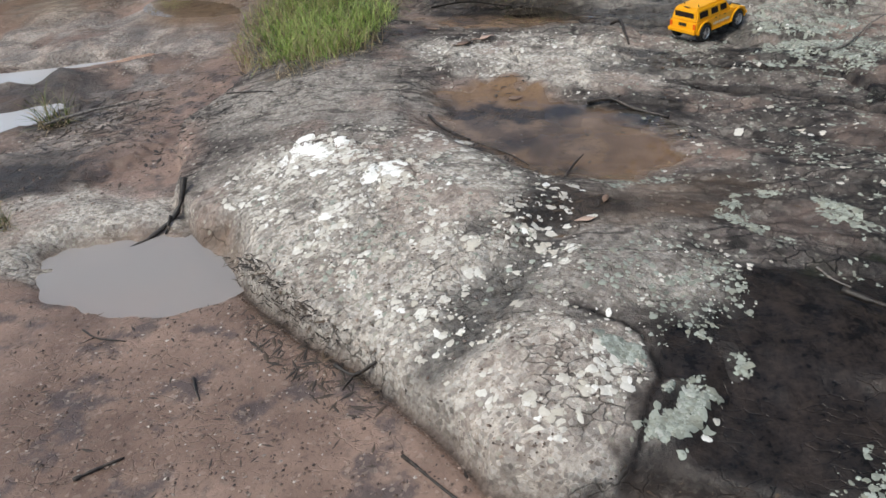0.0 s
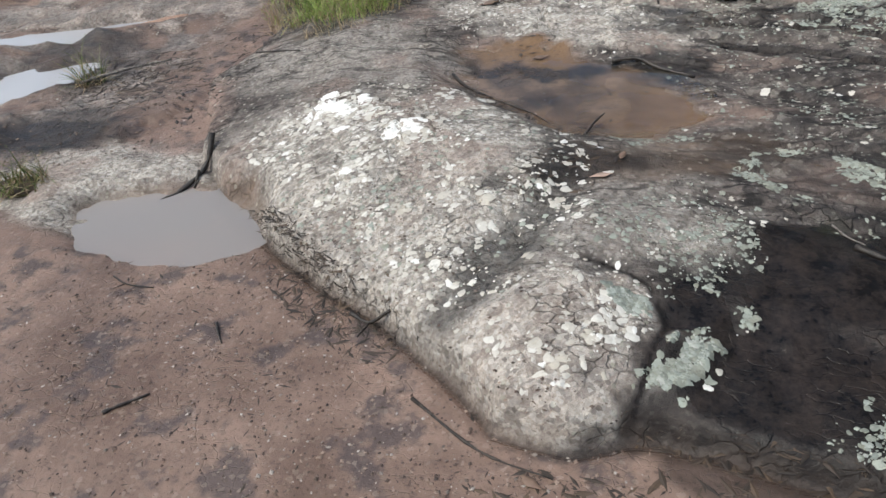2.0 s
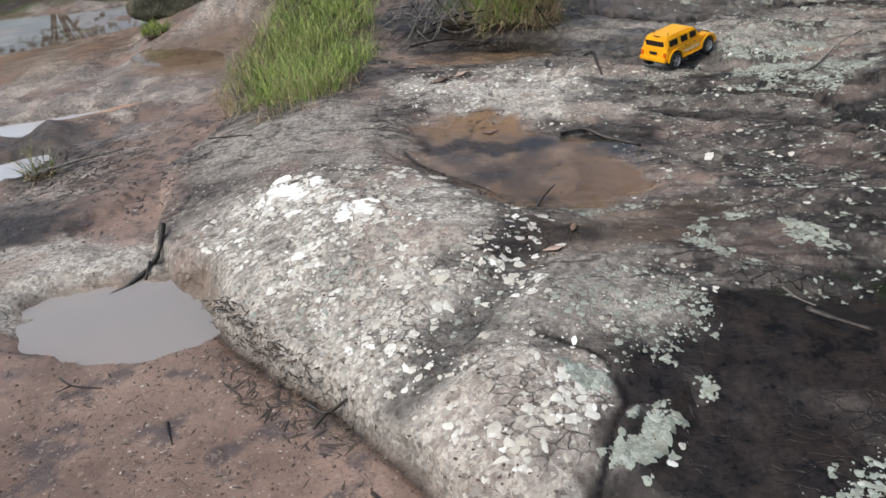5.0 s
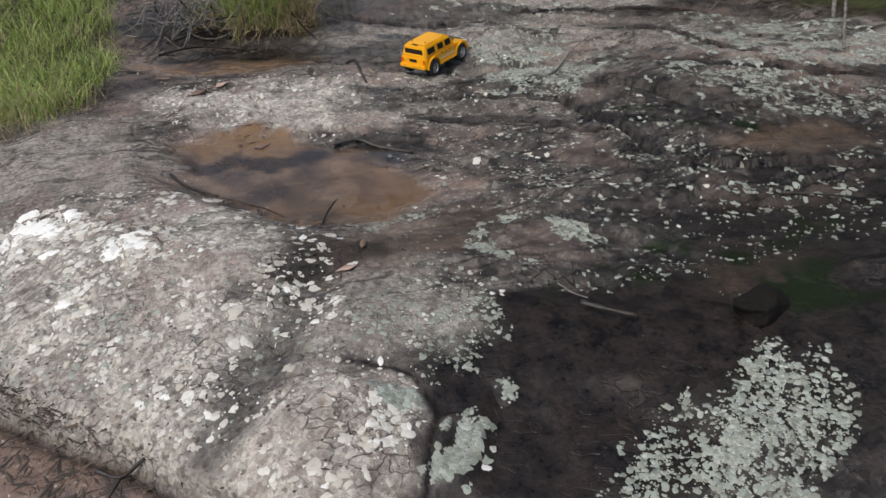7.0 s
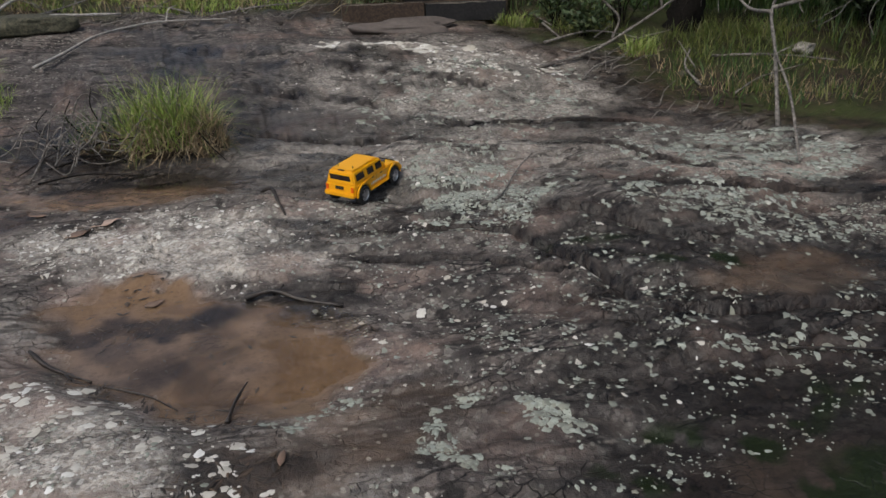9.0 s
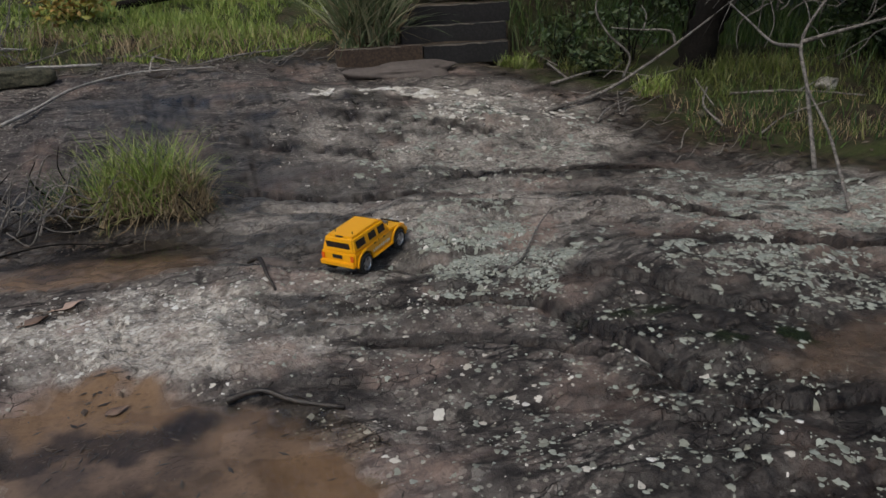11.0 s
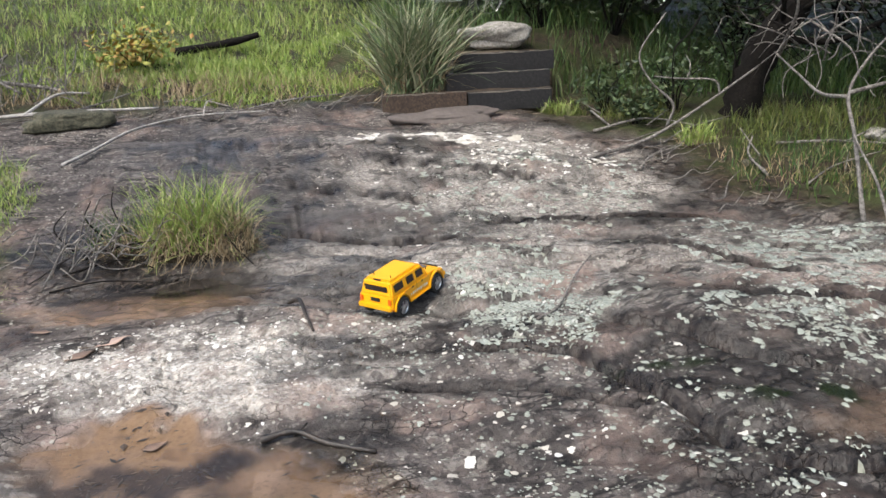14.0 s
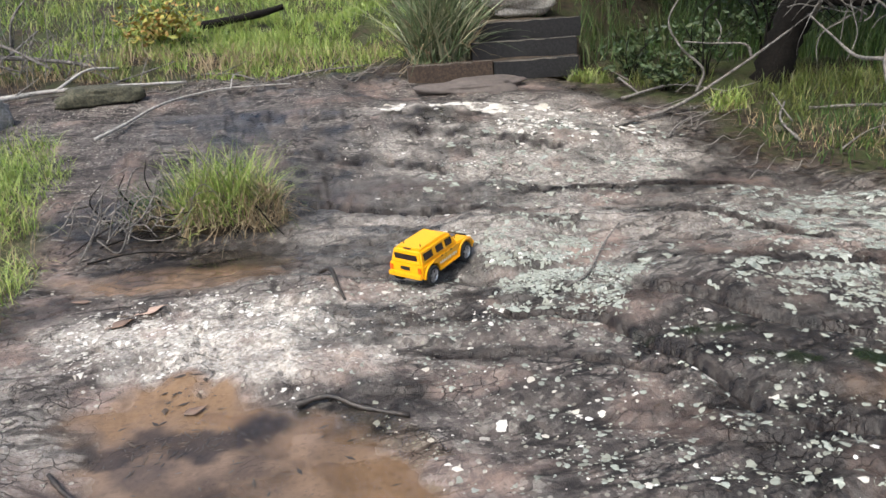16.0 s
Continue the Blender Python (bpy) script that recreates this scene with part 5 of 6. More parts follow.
def wheel(parent, x, y, z, r, w, tread_n, side):
    e = new("wheel")
    e.empty_display_size = 0.02
    e.parent = parent
    e.location = (x, y, z)
    bm = bmesh.new()
    n, prof = 40, [(-0.5, 0.62), (-0.5, 0.86), (-0.40, 0.97), (-0.2, 1.0), (0.2, 1.0), (0.40, 0.97), (0.5, 0.86), (0.5, 0.62)]
    rings = []
    for k in range(n):
        a = 2 * math.pi * k / n
        lug = 1.0 if (k * tread_n // n) % 2 else 0.955
        rings.append([bm.verts.new((p * w, r * (q if q < 0.9 else q * lug) * math.cos(a), r * (q if q < 0.9 else q * lug) * math.sin(a))) for p, q in prof])
    for k in range(n):
        for j in range(len(prof) - 1):
            bm.faces.new((rings[k][j], rings[(k + 1) % n][j], rings[(k + 1) % n][j + 1], rings[k][j + 1]))
    bmesh.ops.recalc_face_normals(bm, faces=list(bm.faces))
    part("tyre", bm, M_RUBBER, e, "ribbed black tyre", smooth=False)
    bm = bmesh.new()
    out = side * w * 0.36
    rim = []
    for q, d in ((0.66, 0.5), (0.62, 0.5), (0.57, 0.30), (0.57, -0.5), (0.66, -0.5)):
        rim.append([bm.verts.new((side * w * d, r * q * math.cos(6.2832 * k / 28), r * q * math.sin(6.2832 * k / 28))) for k in range(28)])
    for p, q in zip(rim, rim[1:]):
        for k in range(28):
            bm.faces.new((p[k], p[(k + 1) % 28], q[(k + 1) % 28], q[k]))
    part("rim", bm, M_CHROME, e, "silver rim ring", smooth=True)
    for k in range(5):
        bm = bmesh.new()
        bmesh.ops.create_cube(bm, size=1)
        bmesh.ops.scale(bm, verts=bm.verts, vec=(w * 0.12, r * 0.17, r * 0.62))
        for v in bm.verts:
            if v.co.z > 0:
                v.co.y *= 0.75
        bmesh.ops.translate(bm, verts=bm.verts, vec=(out, 0, r * 0.30))
        bmesh.ops.rotate(bm, verts=bm.verts, matrix=Matrix.Rotation(2 * math.pi * k / 5, 3, "X"))
        part("spoke", bm, M_CHROME, e)
    bm = bmesh.new()
    bmesh.ops.create_cone(bm, cap_ends=True, segments=20, radius1=r * 0.16, radius2=r * 0.11, depth=w * 0.3)
    bmesh.ops.rotate(bm, verts=bm.verts, matrix=Matrix.Rotation(math.pi / 2 * side, 3, "Y"))
    bmesh.ops.translate(bm, verts=bm.verts, vec=(out, 0, 0))
    part("hub", bm, M_CHROME, e)
    bm = bmesh.new()
    bmesh.ops.create_cone(bm, cap_ends=True, segments=24, radius1=r * 0.58, radius2=r * 0.58, depth=w * 0.2)
    bmesh.ops.rotate(bm, verts=bm.verts, matrix=Matrix.Rotation(math.pi / 2, 3, "Y"))
    part("brake_disc", bm, M_BLACK, e)
    return e


def box(parent, name, mat, c, size, label="", bevel=0.0, rot=(0, 0, 0)):
    bm = bmesh.new()
    bmesh.ops.create_cube(bm, size=1)
    bmesh.ops.scale(bm, verts=bm.verts, vec=size)
    if bevel:
        bmesh.ops.bevel(bm, geom=list(bm.edges), offset=bevel, segments=2, affect="EDGES", clamp_overlap=True)
    ob = part(name, bm, mat, parent, label)
    ob.matrix_local = pose(*c, *rot)
    return ob


def parked_car():
    e = group_at("parked_car", pose(6.47, 13.03, H(5.0, 12.6) + 0.0, 0, 0, 78), "white parked car on the rise above the steps", "car")
    prof = [(-2.1, 0.35), (-2.15, 0.75), (-2.0, 0.95), (-1.2, 1.0), (-0.75, 1.42), (0.7, 1.45), (1.25, 1.02), (2.0, 0.9), (2.15, 0.7), (2.1, 0.3)]
    prof += arch(1.35, 0.3, 0.38)[::-1] + arch(-1.3, 0.3, 0.38)[::-1]
    part("body", prism(prof, -0.85, 0.85, 0.03), M_WHITE, e)
    for s in (-1, 1):
        for y in (-1.3, 1.35):
            wheel(e, s * 0.76, y, 0.3, 0.32, 0.2, 20, s)
        box(e, "side_window", M_GLASS_DARK, (s * 0.852, -0.35, 1.2), (0.01, 0.75, 0.3), "", 0.004)
        box(e, "side_window", M_GLASS_DARK, (s * 0.852, 0.5, 1.2), (0.01, 0.7, 0.3), "", 0.004)
    box(e, "sump", M_BLACK, (0, 0, 0.3), (1.4, 3.6, 0.15))
    return e


parked_car()


# ---- trees, dead branches ----
def branch(e, name, pts, r0, r1, mat, label=""):
    return mesh_ob(name, *tube(pts, r0, r1, 8, 0.12, 6), mat, e, label)


def local(e, pts):
    o = e.matrix_world.translation
    return [(x - o.x, y - o.y, z - o.z) for x, y, z in pts]


def dark_tree():
    e = group_at("tree", pose(6.12, 8.1, H(6.12, 8.1)), "leaning tree with charred dark bark and grey-green crown", "tree")
    rng = random.Random(77)
    trunk = [(0, 0, -0.1), (0.08, -0.05, 0.35), (0.2, -0.12, 0.75), (0.5, -0.2, 1.2), (0.8, 0.0, 2.0), (0.7, 0.3, 3.4), (0.9, 0.4, 5.0)]
    branch(e, "trunk", trunk, 0.21, 0.08, M_CHAR)
    tips = []
    for k in range(16):
        a = 6.283 * k / 16 + rng.uniform(-0.3, 0.3)
        h = rng.uniform(2.2, 5.0)
        r = rng.uniform(1.4, 3.4)
        s = Vector((0.75, 0.25, h))
        t = Vector((0.7 + r * math.cos(a), 0.3 + r * math.sin(a), h + rng.uniform(0.6, 2.6)))
        m = s.lerp(t, 0.5) + Vector((rng.uniform(-0.2, 0.2), rng.uniform(-0.2, 0.2), 0.25))
        branch(e, "limb", [s, m, t], 0.05, 0.012, M_CHAR)
        tips += [m, m.lerp(t, 0.5), t, t + Vector((rng.uniform(-0.6, 0.6), rng.uniform(-0.6, 0.6), rng.uniform(-0.2, 0.6)))]
    spots = []
    for c in tips:
        for _ in range(150):
            spots.append(c + Vector((rng.gauss(0, 0.42), rng.gauss(0, 0.42), rng.gauss(0, 0.30))))
    mesh_ob("crown", *leafy(spots, 0.16, rng), M_LEAF, e, smooth=False)
    for pts, r in (([(0.2, -0.15, 0.8), (0.7, -0.5, 0.75), (1.3, -0.6, 0.95)], 0.05), ([(0.3, -0.2, 0.9), (0.0, -0.5, 1.2), (-0.3, -0.6, 1.25), (-0.6, -0.4, 1.5)], 0.03),
                   ([(0.4, -0.2, 1.1), (0.2, -0.7, 1.3), (0.45, -1.0, 1.0)], 0.022), ([(0.35, -0.2, 1.0), (0.6, -0.7, 1.25), (0.9, -0.9, 1.1)], 0.025)):
        branch(e, "dead_limb", pts, r, r * 0.4, M_CHAR)
    return e


dark_tree()


# Added trees, mostly unseen: crowns block sky from the pool's reflection and the scrub.
def tall_tree(x, y, height, radius, seed):
    e = group_at("tree", pose(x, y, H(x, y)), "tall dark-trunked gum tree added mostly out of view to darken reflections", "tree", "trees behind the scrub")
    rng = random.Random(seed)
    branch(e, "trunk", [(0, 0, -0.1), (0.1, 0.05, height * 0.3), (-0.05, 0.1, height * 0.6), (0.1, 0, height * 0.9)], 0.16, 0.04, M_CHAR)
    tips = []
    for k in range(18):
        a = 6.283 * k * 0.382 + rng.uniform(-0.3, 0.3)
        h = height * rng.uniform(0.28, 0.85)
        r = radius * rng.uniform(0.5, 1.0)
        q, t = Vector((0.05, 0.05, h)), Vector((r * math.cos(a), r * math.sin(a), h + rng.uniform(0.2, 1.6)))
        m = q.lerp(t, 0.5) + Vector((0, 0, 0.2))
        branch(e, "limb", [q, m, t], 0.045, 0.01, M_CHAR)
        tips += [m, m.lerp(t, 0.5), t, t + Vector((rng.uniform(-0.7, 0.7), rng.uniform(-0.7, 0.7), rng.uniform(-0.4, 0.6)))]
    spots = [c + Vector((rng.gauss(0, 0.5), rng.gauss(0, 0.5), rng.gauss(0, 0.4))) for c in tips for _ in range(130)]
    mesh_ob("crown", *leafy(spots, 0.2, rng), M_LEAF, e, smooth=False)
    return e


tall_tree(6.2, 14.8, 13.5, 3.9, 5)
tall_tree(8.4, 13.2, 15.0, 4.2, 15)
tall_tree(11.0, 10.0, 14.0, 4.2, 16)
tall_tree(9.2, 11.4, 9.5, 3.2, 6)
tall_tree(10.5, 6.4, 8.5, 3.0, 8)
tall_tree(8.6, 3.4, 8.0, 3.0, 11)


def dead_branch(label, x, y, *lines):
    """A bare branch: the first line is the main stem, the others fork off."""
    e = group_at("dead_branch", pose(x, y, H(x, y)), label, "branch", "dead branches")
    for k, (r, pts) in enumerate(lines):
        branch(e, "main_stem" if k == 0 else "fork", local(e, pts), r, r * 0.45, M_BLEACHED if "bleached" in label else M_CHAR if "tussock" in label or "black" in label else M_GREYWOOD)
    return e


dead_branch("long grey dead branch leaning from the rock to the tree", 3.92, 7.49,
            (0.019, [(3.9, 7.49, 0.13), (4.59, 7.56, 0.23), (5.18, 7.58, 0.48), (5.74, 7.56, 0.79), (6.02, 7.48, 1.0)]),
            (0.014, [(5.45, 7.58, 0.62), (5.37, 7.6, 0.75), (5.1, 7.75, 0.77), (4.86, 7.85, 0.80)]),
            (0.016, [(5.0, 7.8, 0.3), (5.06, 7.8, 0.52), (4.85, 7.9, 0.75), (4.75, 7.96, 1.03), (5.0, 7.92, 1.4)]),
            (0.010, [(5.15, 7.72, 0.76), (5.2, 7.75, 0.9), (5.17, 7.8, 1.0)]))
dead_branch("forked grey branch with two drooping stems", 5.03, 5.38,
            (0.018, [(5.02, 5.36, -0.08), (5.17, 5.67, 0.47), (5.22, 5.83, 0.79), (5.38, 5.84, 1.05), (5.6, 5.84, 1.25)]),
            (0.013, [(4.46, 4.58, -0.06), (4.88, 5.17, 0.26), (5.15, 5.66, 0.5), (5.22, 5.83, 0.79)]),
            (0.018, [(5.22, 5.83, 0.80), (5.45, 5.75, 0.86), (5.62, 5.69, 0.90), (6.2, 5.6, 1.0)]),
            (0.016, [(5.22, 5.83, 0.77), (5.42, 6.3, 0.74), (5.55, 6.7, 0.86), (5.9, 7.4, 1.0)]))
dead_branch("tangle of bare twigs against the dark trunk", 5.9, 7.3,
            (0.020, [(6.0, 7.45, 0.95), (5.85, 7.2, 1.15), (5.75, 7.0, 1.4), (5.6, 6.9, 1.7)]),
            (0.012, [(6.1, 7.3, 1.05), (5.7, 7.1, 1.18), (5.35, 7.2, 1.3)]),
            (0.012, [(6.2, 7.2, 1.1), (6.35, 6.9, 1.3), (6.3, 6.8, 1.0)]),
            (0.010, [(5.8, 7.1, 1.2), (6.0, 6.9, 1.35), (6.25, 6.7, 1.35)]),
            (0.012, [(5.9, 7.0, 1.3), (6.1, 6.7, 1.05), (6.15, 6.6, 0.8)]))
def bramble(label, cx, cy, cz, size, count, seed):
    """Crooked bare twigs that cross one another."""
    r = random.Random(seed)
    lines = []
    for _ in range(count):
        p = Vector((cx + r.gauss(0, size), cy + r.gauss(0, size * 0.6), cz + r.gauss(0, size * 0.45)))
        d = Vector((r.uniform(-1, 1), r.uniform(-0.6, 0.6), r.uniform(-0.6, 0.7))).normalized()
        pts = [p]
        for _ in range(5):
            d = (d + Vector((r.uniform(-0.5, 0.5), r.uniform(-0.4, 0.4), r.uniform(-0.5, 0.35)))).normalized()
            pts.append(pts[-1] + d * r.uniform(0.08, 0.2) * size * 2.2)
        lines.append((r.uniform(0.004, 0.010), [tuple(q) for q in pts]))
    return dead_branch(label, cx, cy, *lines)


bramble("tangled grey dead twigs around the dark trunk", 6.15, 7.45, 1.25, 0.42, 20, 81)
bramble("black drooping twigs around the charred trunk", 6.3, 7.6, 1.2, 0.5, 22, 85)
bramble("bare drooping twigs under the scrub", 6.7, 6.9, 0.85, 0.4, 18, 83)
dead_branch("curved bleached branch lying on the wet rock", -0.6, 8.2,
            (0.016, [(-0.62, 8.1, 0.42), (-0.42, 8.45, 0.46), (-0.13, 9.1, 0.52), (0.25, 9.55, 0.54), (0.6, 9.75, 0.54), (1.2, 9.8, 0.52)]),
            (0.009, [(0.55, 9.72, 0.53), (0.6, 9.85, 0.65), (0.7, 9.95, 0.68)]))
dead_branch("bleached limb lying along the bank", -1.3, 10.0,
            (0.03, [(-2.2, 9.7, 0.58), (-1.3, 10.0, 0.64), (-0.4, 10.1, 0.62), (0.1, 10.15, 0.6)]),
            (0.02, [(-1.2, 10.0, 0.64), (-0.9, 10.3, 0.8), (-0.6, 10.5, 0.78)]))
dead_branch("heap of dead grey boughs on the bank", -1.8, 11.0,
            (0.035, [(-2.8, 10.9, 0.75), (-2.0, 11.0, 0.95), (-1.2, 11.0, 0.85), (-0.8, 10.8, 0.75)]),
            (0.025, [(-2.4, 11.4, 0.85), (-1.9, 11.0, 1.1), (-1.3, 10.7, 0.8)]),
            (0.02, [(-2.6, 10.6, 0.7), (-1.9, 10.9, 0.9), (-1.5, 11.4, 1.2)]),
            (0.02, [(-1.8, 11.2, 0.8), (-1.7, 11.1, 1.3), (-1.5, 11.3, 1.6)]),
            (0.018, [(-3.0, 11.0, 0.8), (-2.4, 10.8, 1.05), (-1.6, 10.7, 0.8)]))
rng_twigs = random.Random(61)


def twig_lines(count, cx, cy, rx, ry, rise):
    out = []
    for _ in range(count):
        x, y, a = cx + rng_twigs.uniform(-rx, rx), cy + rng_twigs.uniform(-ry, ry), rng_twigs.uniform(-0.5, 0.6)
        ln, pts = rng_twigs.uniform(0.25, 0.6), []
        for k in range(5):
            u, v = x + math.cos(a) * ln * (k / 4 - 0.5), y + math.sin(a) * ln * (k / 4 - 0.5)
            pts.append((u, v, H(u, v) + rng_twigs.uniform(0.02, rise) * (0.4 + 0.15 * k)))
            a += rng_twigs.uniform(-0.25, 0.25)
        out.append((rng_twigs.uniform(0.004, 0.008), pts))
    return out


dead_branch("springy tangle of dead grey twigs on dark litter", -0.2, 6.4, *twig_lines(34, -0.15, 6.42, 0.42, 0.22, 0.5))
dead_branch("grey heap of fine dead twigs on the bank", -1.7, 10.6, *twig_lines(44, -1.6, 10.65, 1.0, 0.5, 0.75))
dead_branch("low tangle of dead grey twigs under the scrub", 4.75, 6.9, *twig_lines(14, 4.75, 6.9, 0.3, 0.8, 0.14))
dead_branch("low tangle of dead grey twigs along the bank", 1.0, 9.85, *twig_lines(18, 1.0, 9.88, 1.6, 0.14, 0.2))
dead_branch("dead twigs tangled in the grass tussock", -0.1, 6.4,
            (0.008, [(0.55, 6.2, 0.2), (0.62, 6.15, 0.1), (0.70, 6.05, 0.02)]),
            (0.008, [(-0.35, 6.5, 0.06), (-0.1, 6.35, 0.16), (0.15, 6.25, 0.2)]),
            (0.007, [(-0.45, 6.3, 0.03), (-0.1, 6.25, 0.1), (0.1, 6.15, 0.05)]),
            (0.007, [(-0.2, 6.7, 0.1), (-0.3, 6.6, 0.3), (-0.25, 6.6, 0.42)]),
            (0.006, [(0.0, 6.5, 0.1), (-0.12, 6.55, 0.35), (-0.1, 6.6, 0.5)]),
            (0.007, [(-0.5, 6.1, 0.0), (-0.2, 6.05, 0.04), (0.1, 6.02, 0.0)]),
            (0.006, [(-0.4, 6.6, 0.08), (-0.5, 6.6, 0.25), (-0.42, 6.7, 0.35)]))
for k, (x, y, turn, ln) in enumerate([(4.55, 7.2, 30, 0.9), (4.9, 8.0, -20, 1.1), (5.4, 6.9, 60, 0.8), (5.8, 6.3, 10, 1.0), (4.7, 8.6, 75, 0.8), (6.3, 6.8, -40, 1.2), (5.3, 7.7, 15, 1.0),
                                      (1.6, 10.05, 5, 1.1), (0.5, 10.3, -25, 0.8), (2.2, 10.0, 20, 0.7), (-0.4, 10.5, 40, 1.0), (-1.6, 9.9, -15, 1.2), (-0.3, 6.35, 20, 0.7), (-0.5, 6.7, -30, 0.6)]):
    c, q = math.cos(radians(turn)), math.sin(radians(turn))
    stick("dead_stick", "thin grey dead stick on dark soil and litter", "stick", M_STICK if k > 11 else M_GREYWOOD, (0.006 if k > 11 else 0.011) + 0.002 * (k % 3),
          [(x - c * ln / 2, y - q * ln / 2, 0.02), (x - 0.1 * q, y + 0.1 * c, 0.07), (x + c * ln / 2, y + q * ln / 2, 0.03 + 0.03 * (k % 4))],
          [(x, y, 0.06), (x + 0.25 * c - 0.15 * q, y + 0.25 * q + 0.15 * c, 0.12 + 0.05 * (k % 3))], group="dead sticks")
log = mesh_ob("log", *tube([(0.3, 12.9, H(0.3, 12.9) + 0.08), (0.8, 12.88, 1.12), (1.2, 12.85, 1.18), (1.5, 12.85, 1.25)], 0.06, 0.045, 10, 0.1), M_CHAR)
tagged(log, "blackened log lying in tall green grass", "log")


# ---- the toy car ----
def toy_car(m):
    e = group_at("toy_car", m, "bright yellow toy off-road car with silver wheels on rock", "toy car")
    r, ax, tr = 0.054, 0.157, 0.090
    low, belt, top = 0.052, 0.132, 0.202
    prof = [(-0.238, low + 0.012), (-0.242, 0.078), (-0.236, belt), (0.095, belt), (0.16, belt - 0.004), (0.222, belt - 0.016), (0.240, 0.10), (0.240, low + 0.012)]
    prof += arch(ax, r + 0.003, 0.062)[::-1] + arch(-ax, r + 0.003, 0.062)[::-1]
    body = part("body", prism(prof, -0.099, 0.099, 0.006), M_YELLOW, e, smooth=False)
    # cabin, leaning in towards the roof
    bm = bmesh.new()
    foot = [(-0.234, -0.095), (0.100, -0.095), (0.100, 0.095), (-0.234, 0.095)]
    roof = [(-0.218, -0.080), (0.048, -0.080), (0.048, 0.080), (-0.218, 0.080)]
    a = [bm.verts.new((x, y, belt - 0.004)) for y, x in foot]
    b = [bm.verts.new((x, y, top)) for y, x in roof]
    bm.faces.new(a[::-1])
    bm.faces.new(b)
    for k in range(4):
        bm.faces.new((a[k], a[(k + 1) % 4], b[(k + 1) % 4], b[k]))
    bmesh.ops.recalc_face_normals(bm, faces=list(bm.faces))
    bmesh.ops.bevel(bm, geom=list(bm.edges), offset=0.008, segments=3, affect="EDGES", clamp_overlap=True)
    part("cabin", bm, M_YELLOW, e)
    box(e, "roof_panel", M_YELLOW, (0, -0.09, top + 0.002), (0.14, 0.23, 0.006), "", 0.0025)
    lean = math.degrees(math.atan2(0.015, top - belt))
    for s in (-1, 1):
        for y, w in ((-0.165, 0.075), (-0.065, 0.060), (0.018, 0.058)):
            box(e, "side_window", M_GLASS_DARK, (s * 0.0895, y, 0.166), (0.004, w, 0.036), "dark smoked window", 0.0015, (0, -s * lean, 0))
        box(e, "running_board", M_YELLOW, (s * 0.102, 0, 0.058), (0.016, 0.19, 0.010), "", 0.003)
        box(e, "mirror", M_YELLOW, (s * 0.108, 0.075, 0.143), (0.018, 0.010, 0.014), "", 0.003)
        for y in (-0.03, 0.055):
            box(e, "door_handle", M_BLACK, (s * 0.1, y - 0.03, 0.122), (0.004, 0.014, 0.005))
        box(e, "door_seam", M_BLACK, (s * 0.0985, -0.022, 0.1), (0.0022, 0.0015, 0.06))
        for k in range(9):
            box(e, "side_lettering", M_DECAL, (s * 0.0995, -0.075 + 0.018 * k, 0.088), (0.002, 0.011 if k % 3 else 0.007, 0.016 if k % 2 else 0.012), "pale lettering bar")
        box(e, "tail_light", M_ORANGE, (s * 0.084, -0.2425, 0.108), (0.018, 0.004, 0.030), "amber tail light", 0.0015)
        box(e, "headlight", M_DECAL, (s * 0.075, 0.2405, 0.10), (0.028, 0.004, 0.022), "clear headlight", 0.0015)
        for y in (ax, -ax):
            wheel(e, s * tr, y, r, r, 0.042, 40, s)
            bm = bmesh.new()
            outer, inner = arch(y, r + 0.003, 0.069, 13), arch(y, r + 0.003, 0.061, 13)
            vo = [[bm.verts.new((s * x, p, q)) for p, q in ring] for x in (0.096, 0.108) for ring in (outer, inner)]
            for k in range(12):
                for p, q in ((vo[0], vo[2]), (vo[2], vo[3]), (vo[3], vo[1])):
                    bm.faces.new((p[k], p[k + 1], q[k + 1], q[k]))
            bmesh.ops.recalc_face_normals(bm, faces=list(bm.faces))
            part("wheel_flare", bm, M_YELLOW, e)
        for y in (-0.17, 0.14):
            bm = bmesh.new()
            bmesh.ops.create_cone(bm, cap_ends=True, segments=10, radius1=0.003, radius2=0.0025, depth=0.016)
            pin = part("body_pin", bm, M_BLACK, e, "black body pin", smooth=True)
            pin.matrix_local = pose(s * 0.05, y, (top if y < 0 else belt - 0.002) + 0.009)
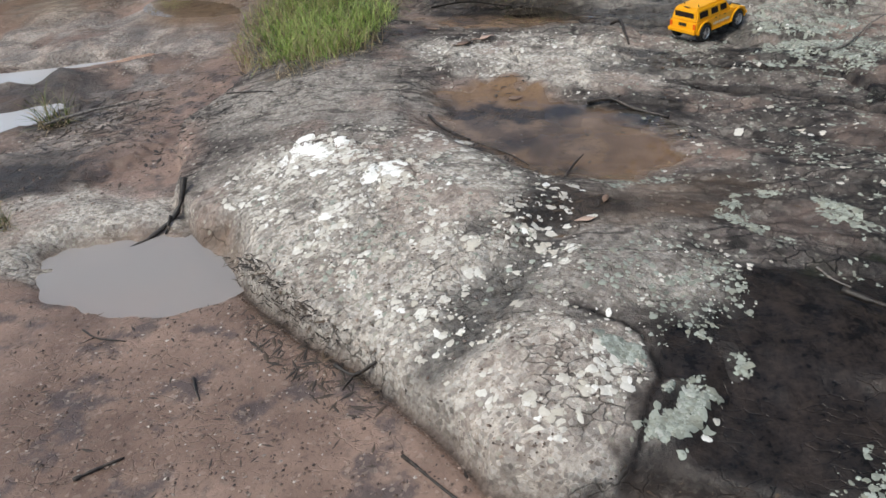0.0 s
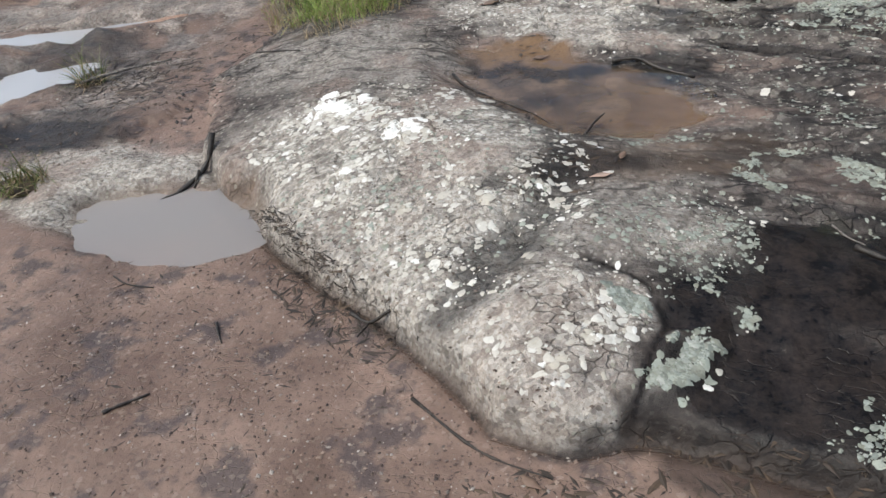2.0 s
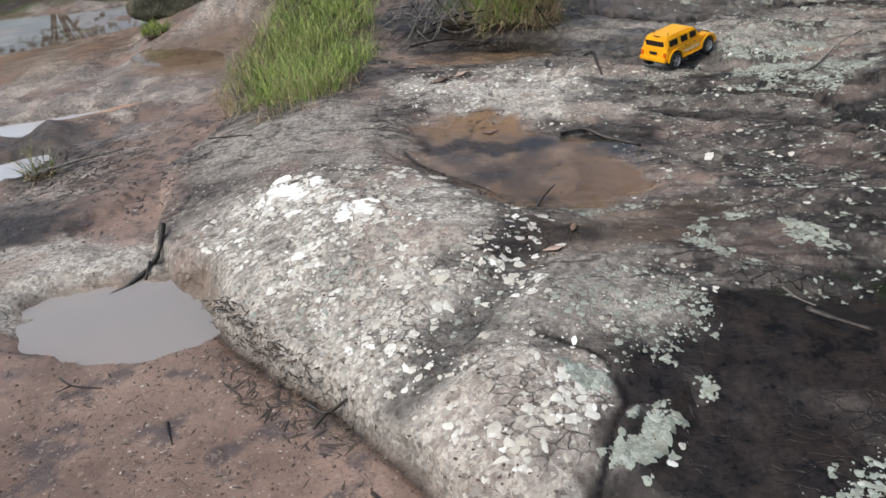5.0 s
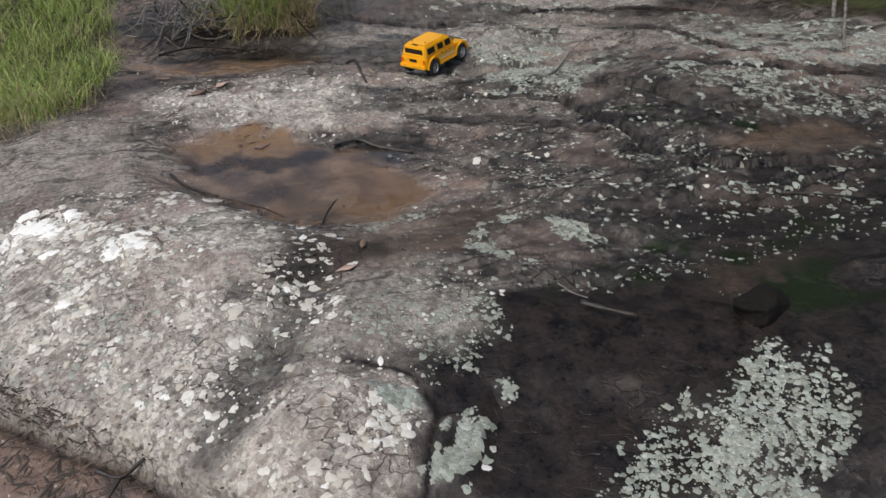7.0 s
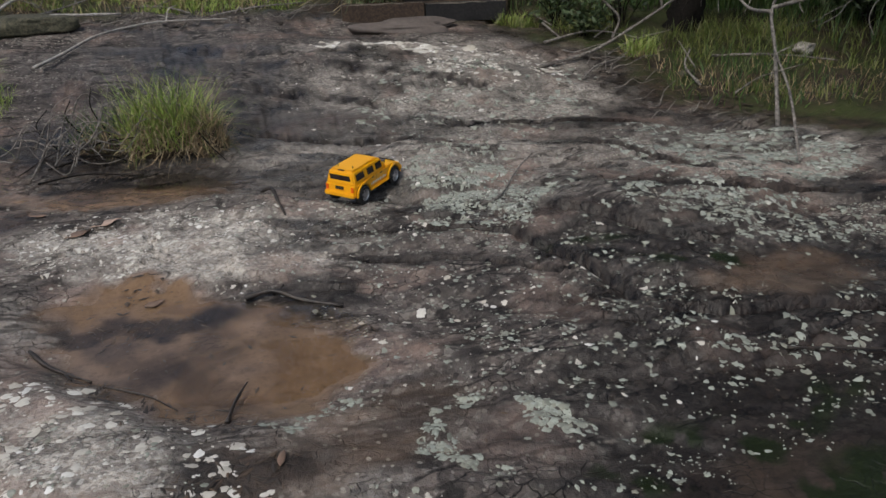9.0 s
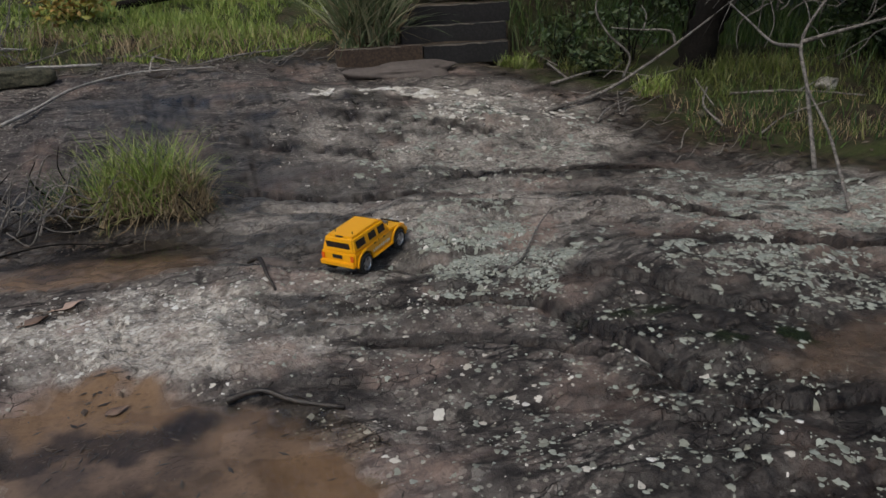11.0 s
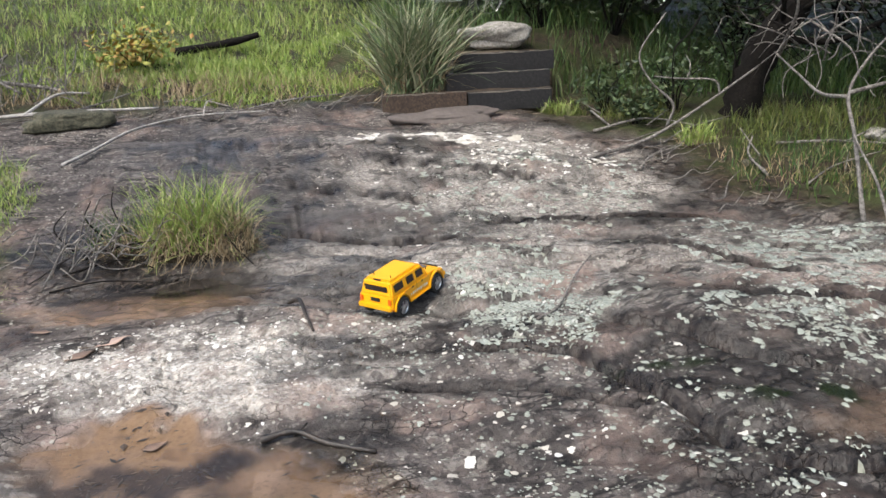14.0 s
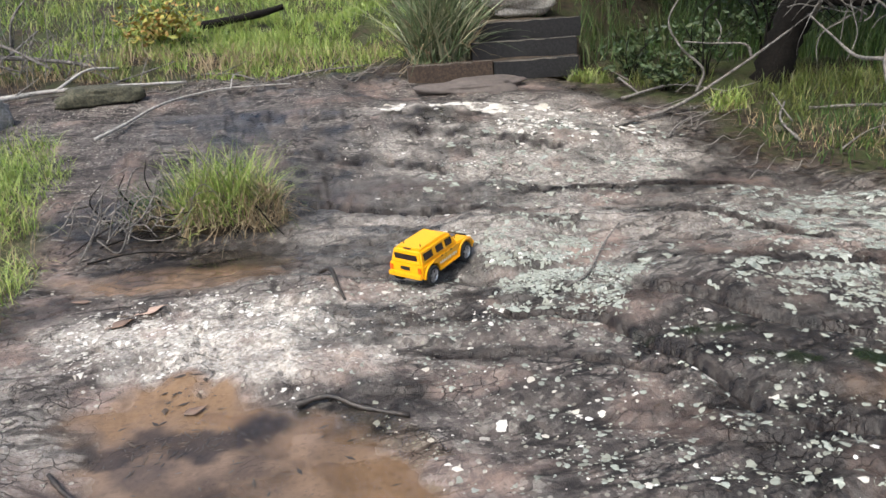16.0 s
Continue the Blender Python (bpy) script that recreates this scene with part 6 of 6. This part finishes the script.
    box(e, "rear_window", M_GLASS_DARK, (0, -0.2305, 0.166), (0.135, 0.004, 0.036), "wide dark rear window", 0.0015, (math.degrees(math.atan2(0.016, 0.07)), 0, 0))
    box(e, "windscreen", M_GLASS_DARK, (0, 0.0765, 0.168), (0.145, 0.004, 0.062), "dark windscreen", 0.0015, (37, 0, 0))
    box(e, "number_plate", M_BLACK, (0, -0.2435, 0.112), (0.055, 0.004, 0.018), "dark plate panel with no marks", 0.0012)
    box(e, "roof_light", M_BLACK, (0, -0.212, top + 0.0035), (0.04, 0.008, 0.005), "black high-mounted brake light", 0.001)
    box(e, "bonnet_vent", plain("grey_mesh", (0.16, 0.15, 0.17), 0.4, 0.3), (0, 0.165, belt - 0.001), (0.062, 0.036, 0.006), "grey mesh vent", 0.001, (-3, 0, 0))
    box(e, "rear_bumper", M_YELLOW, (0, -0.247, 0.076), (0.2, 0.018, 0.026), "", 0.005)
    box(e, "front_bumper", M_YELLOW, (0, 0.246, 0.074), (0.2, 0.018, 0.026), "", 0.005)
    box(e, "grille", M_BLACK, (0, 0.241, 0.102), (0.11, 0.004, 0.024), "black slotted grille", 0.001)
    box(e, "chassis", M_BLACK, (0, 0, 0.05), (0.12, 0.42, 0.022), "black chassis plate", 0.003)
    for y in (ax, -ax):
        box(e, "axle", M_BLACK, (0, y, r), (0.15, 0.014, 0.014), "", 0.003)
    return e


def on_wheels(x, y, turn, size):
    """The pose of the car with its four wheels on the ground."""
    c, q = math.cos(radians(turn)), math.sin(radians(turn))
    def at(u, v):
        return H(x + (u * c - v * q) * size, y + (u * q + v * c) * size)
    front, rear = (at(-0.09, 0.157) + at(0.09, 0.157)) / 2, (at(-0.09, -0.157) + at(0.09, -0.157)) / 2
    right, left = (at(0.09, 0.157) + at(0.09, -0.157)) / 2, (at(-0.09, 0.157) + at(-0.09, -0.157)) / 2
    tilt, roll = math.degrees(math.atan2(front - rear, 0.314 * size)), math.degrees(math.atan2(left - right, 0.18 * size))
    return pose(x, y, (front + rear) / 2 + 0.004, tilt, roll, turn)


car = toy_car(on_wheels(1.45, 5.13, -50, 1.08))
car.scale = (1.08, 1.08, 1.08)
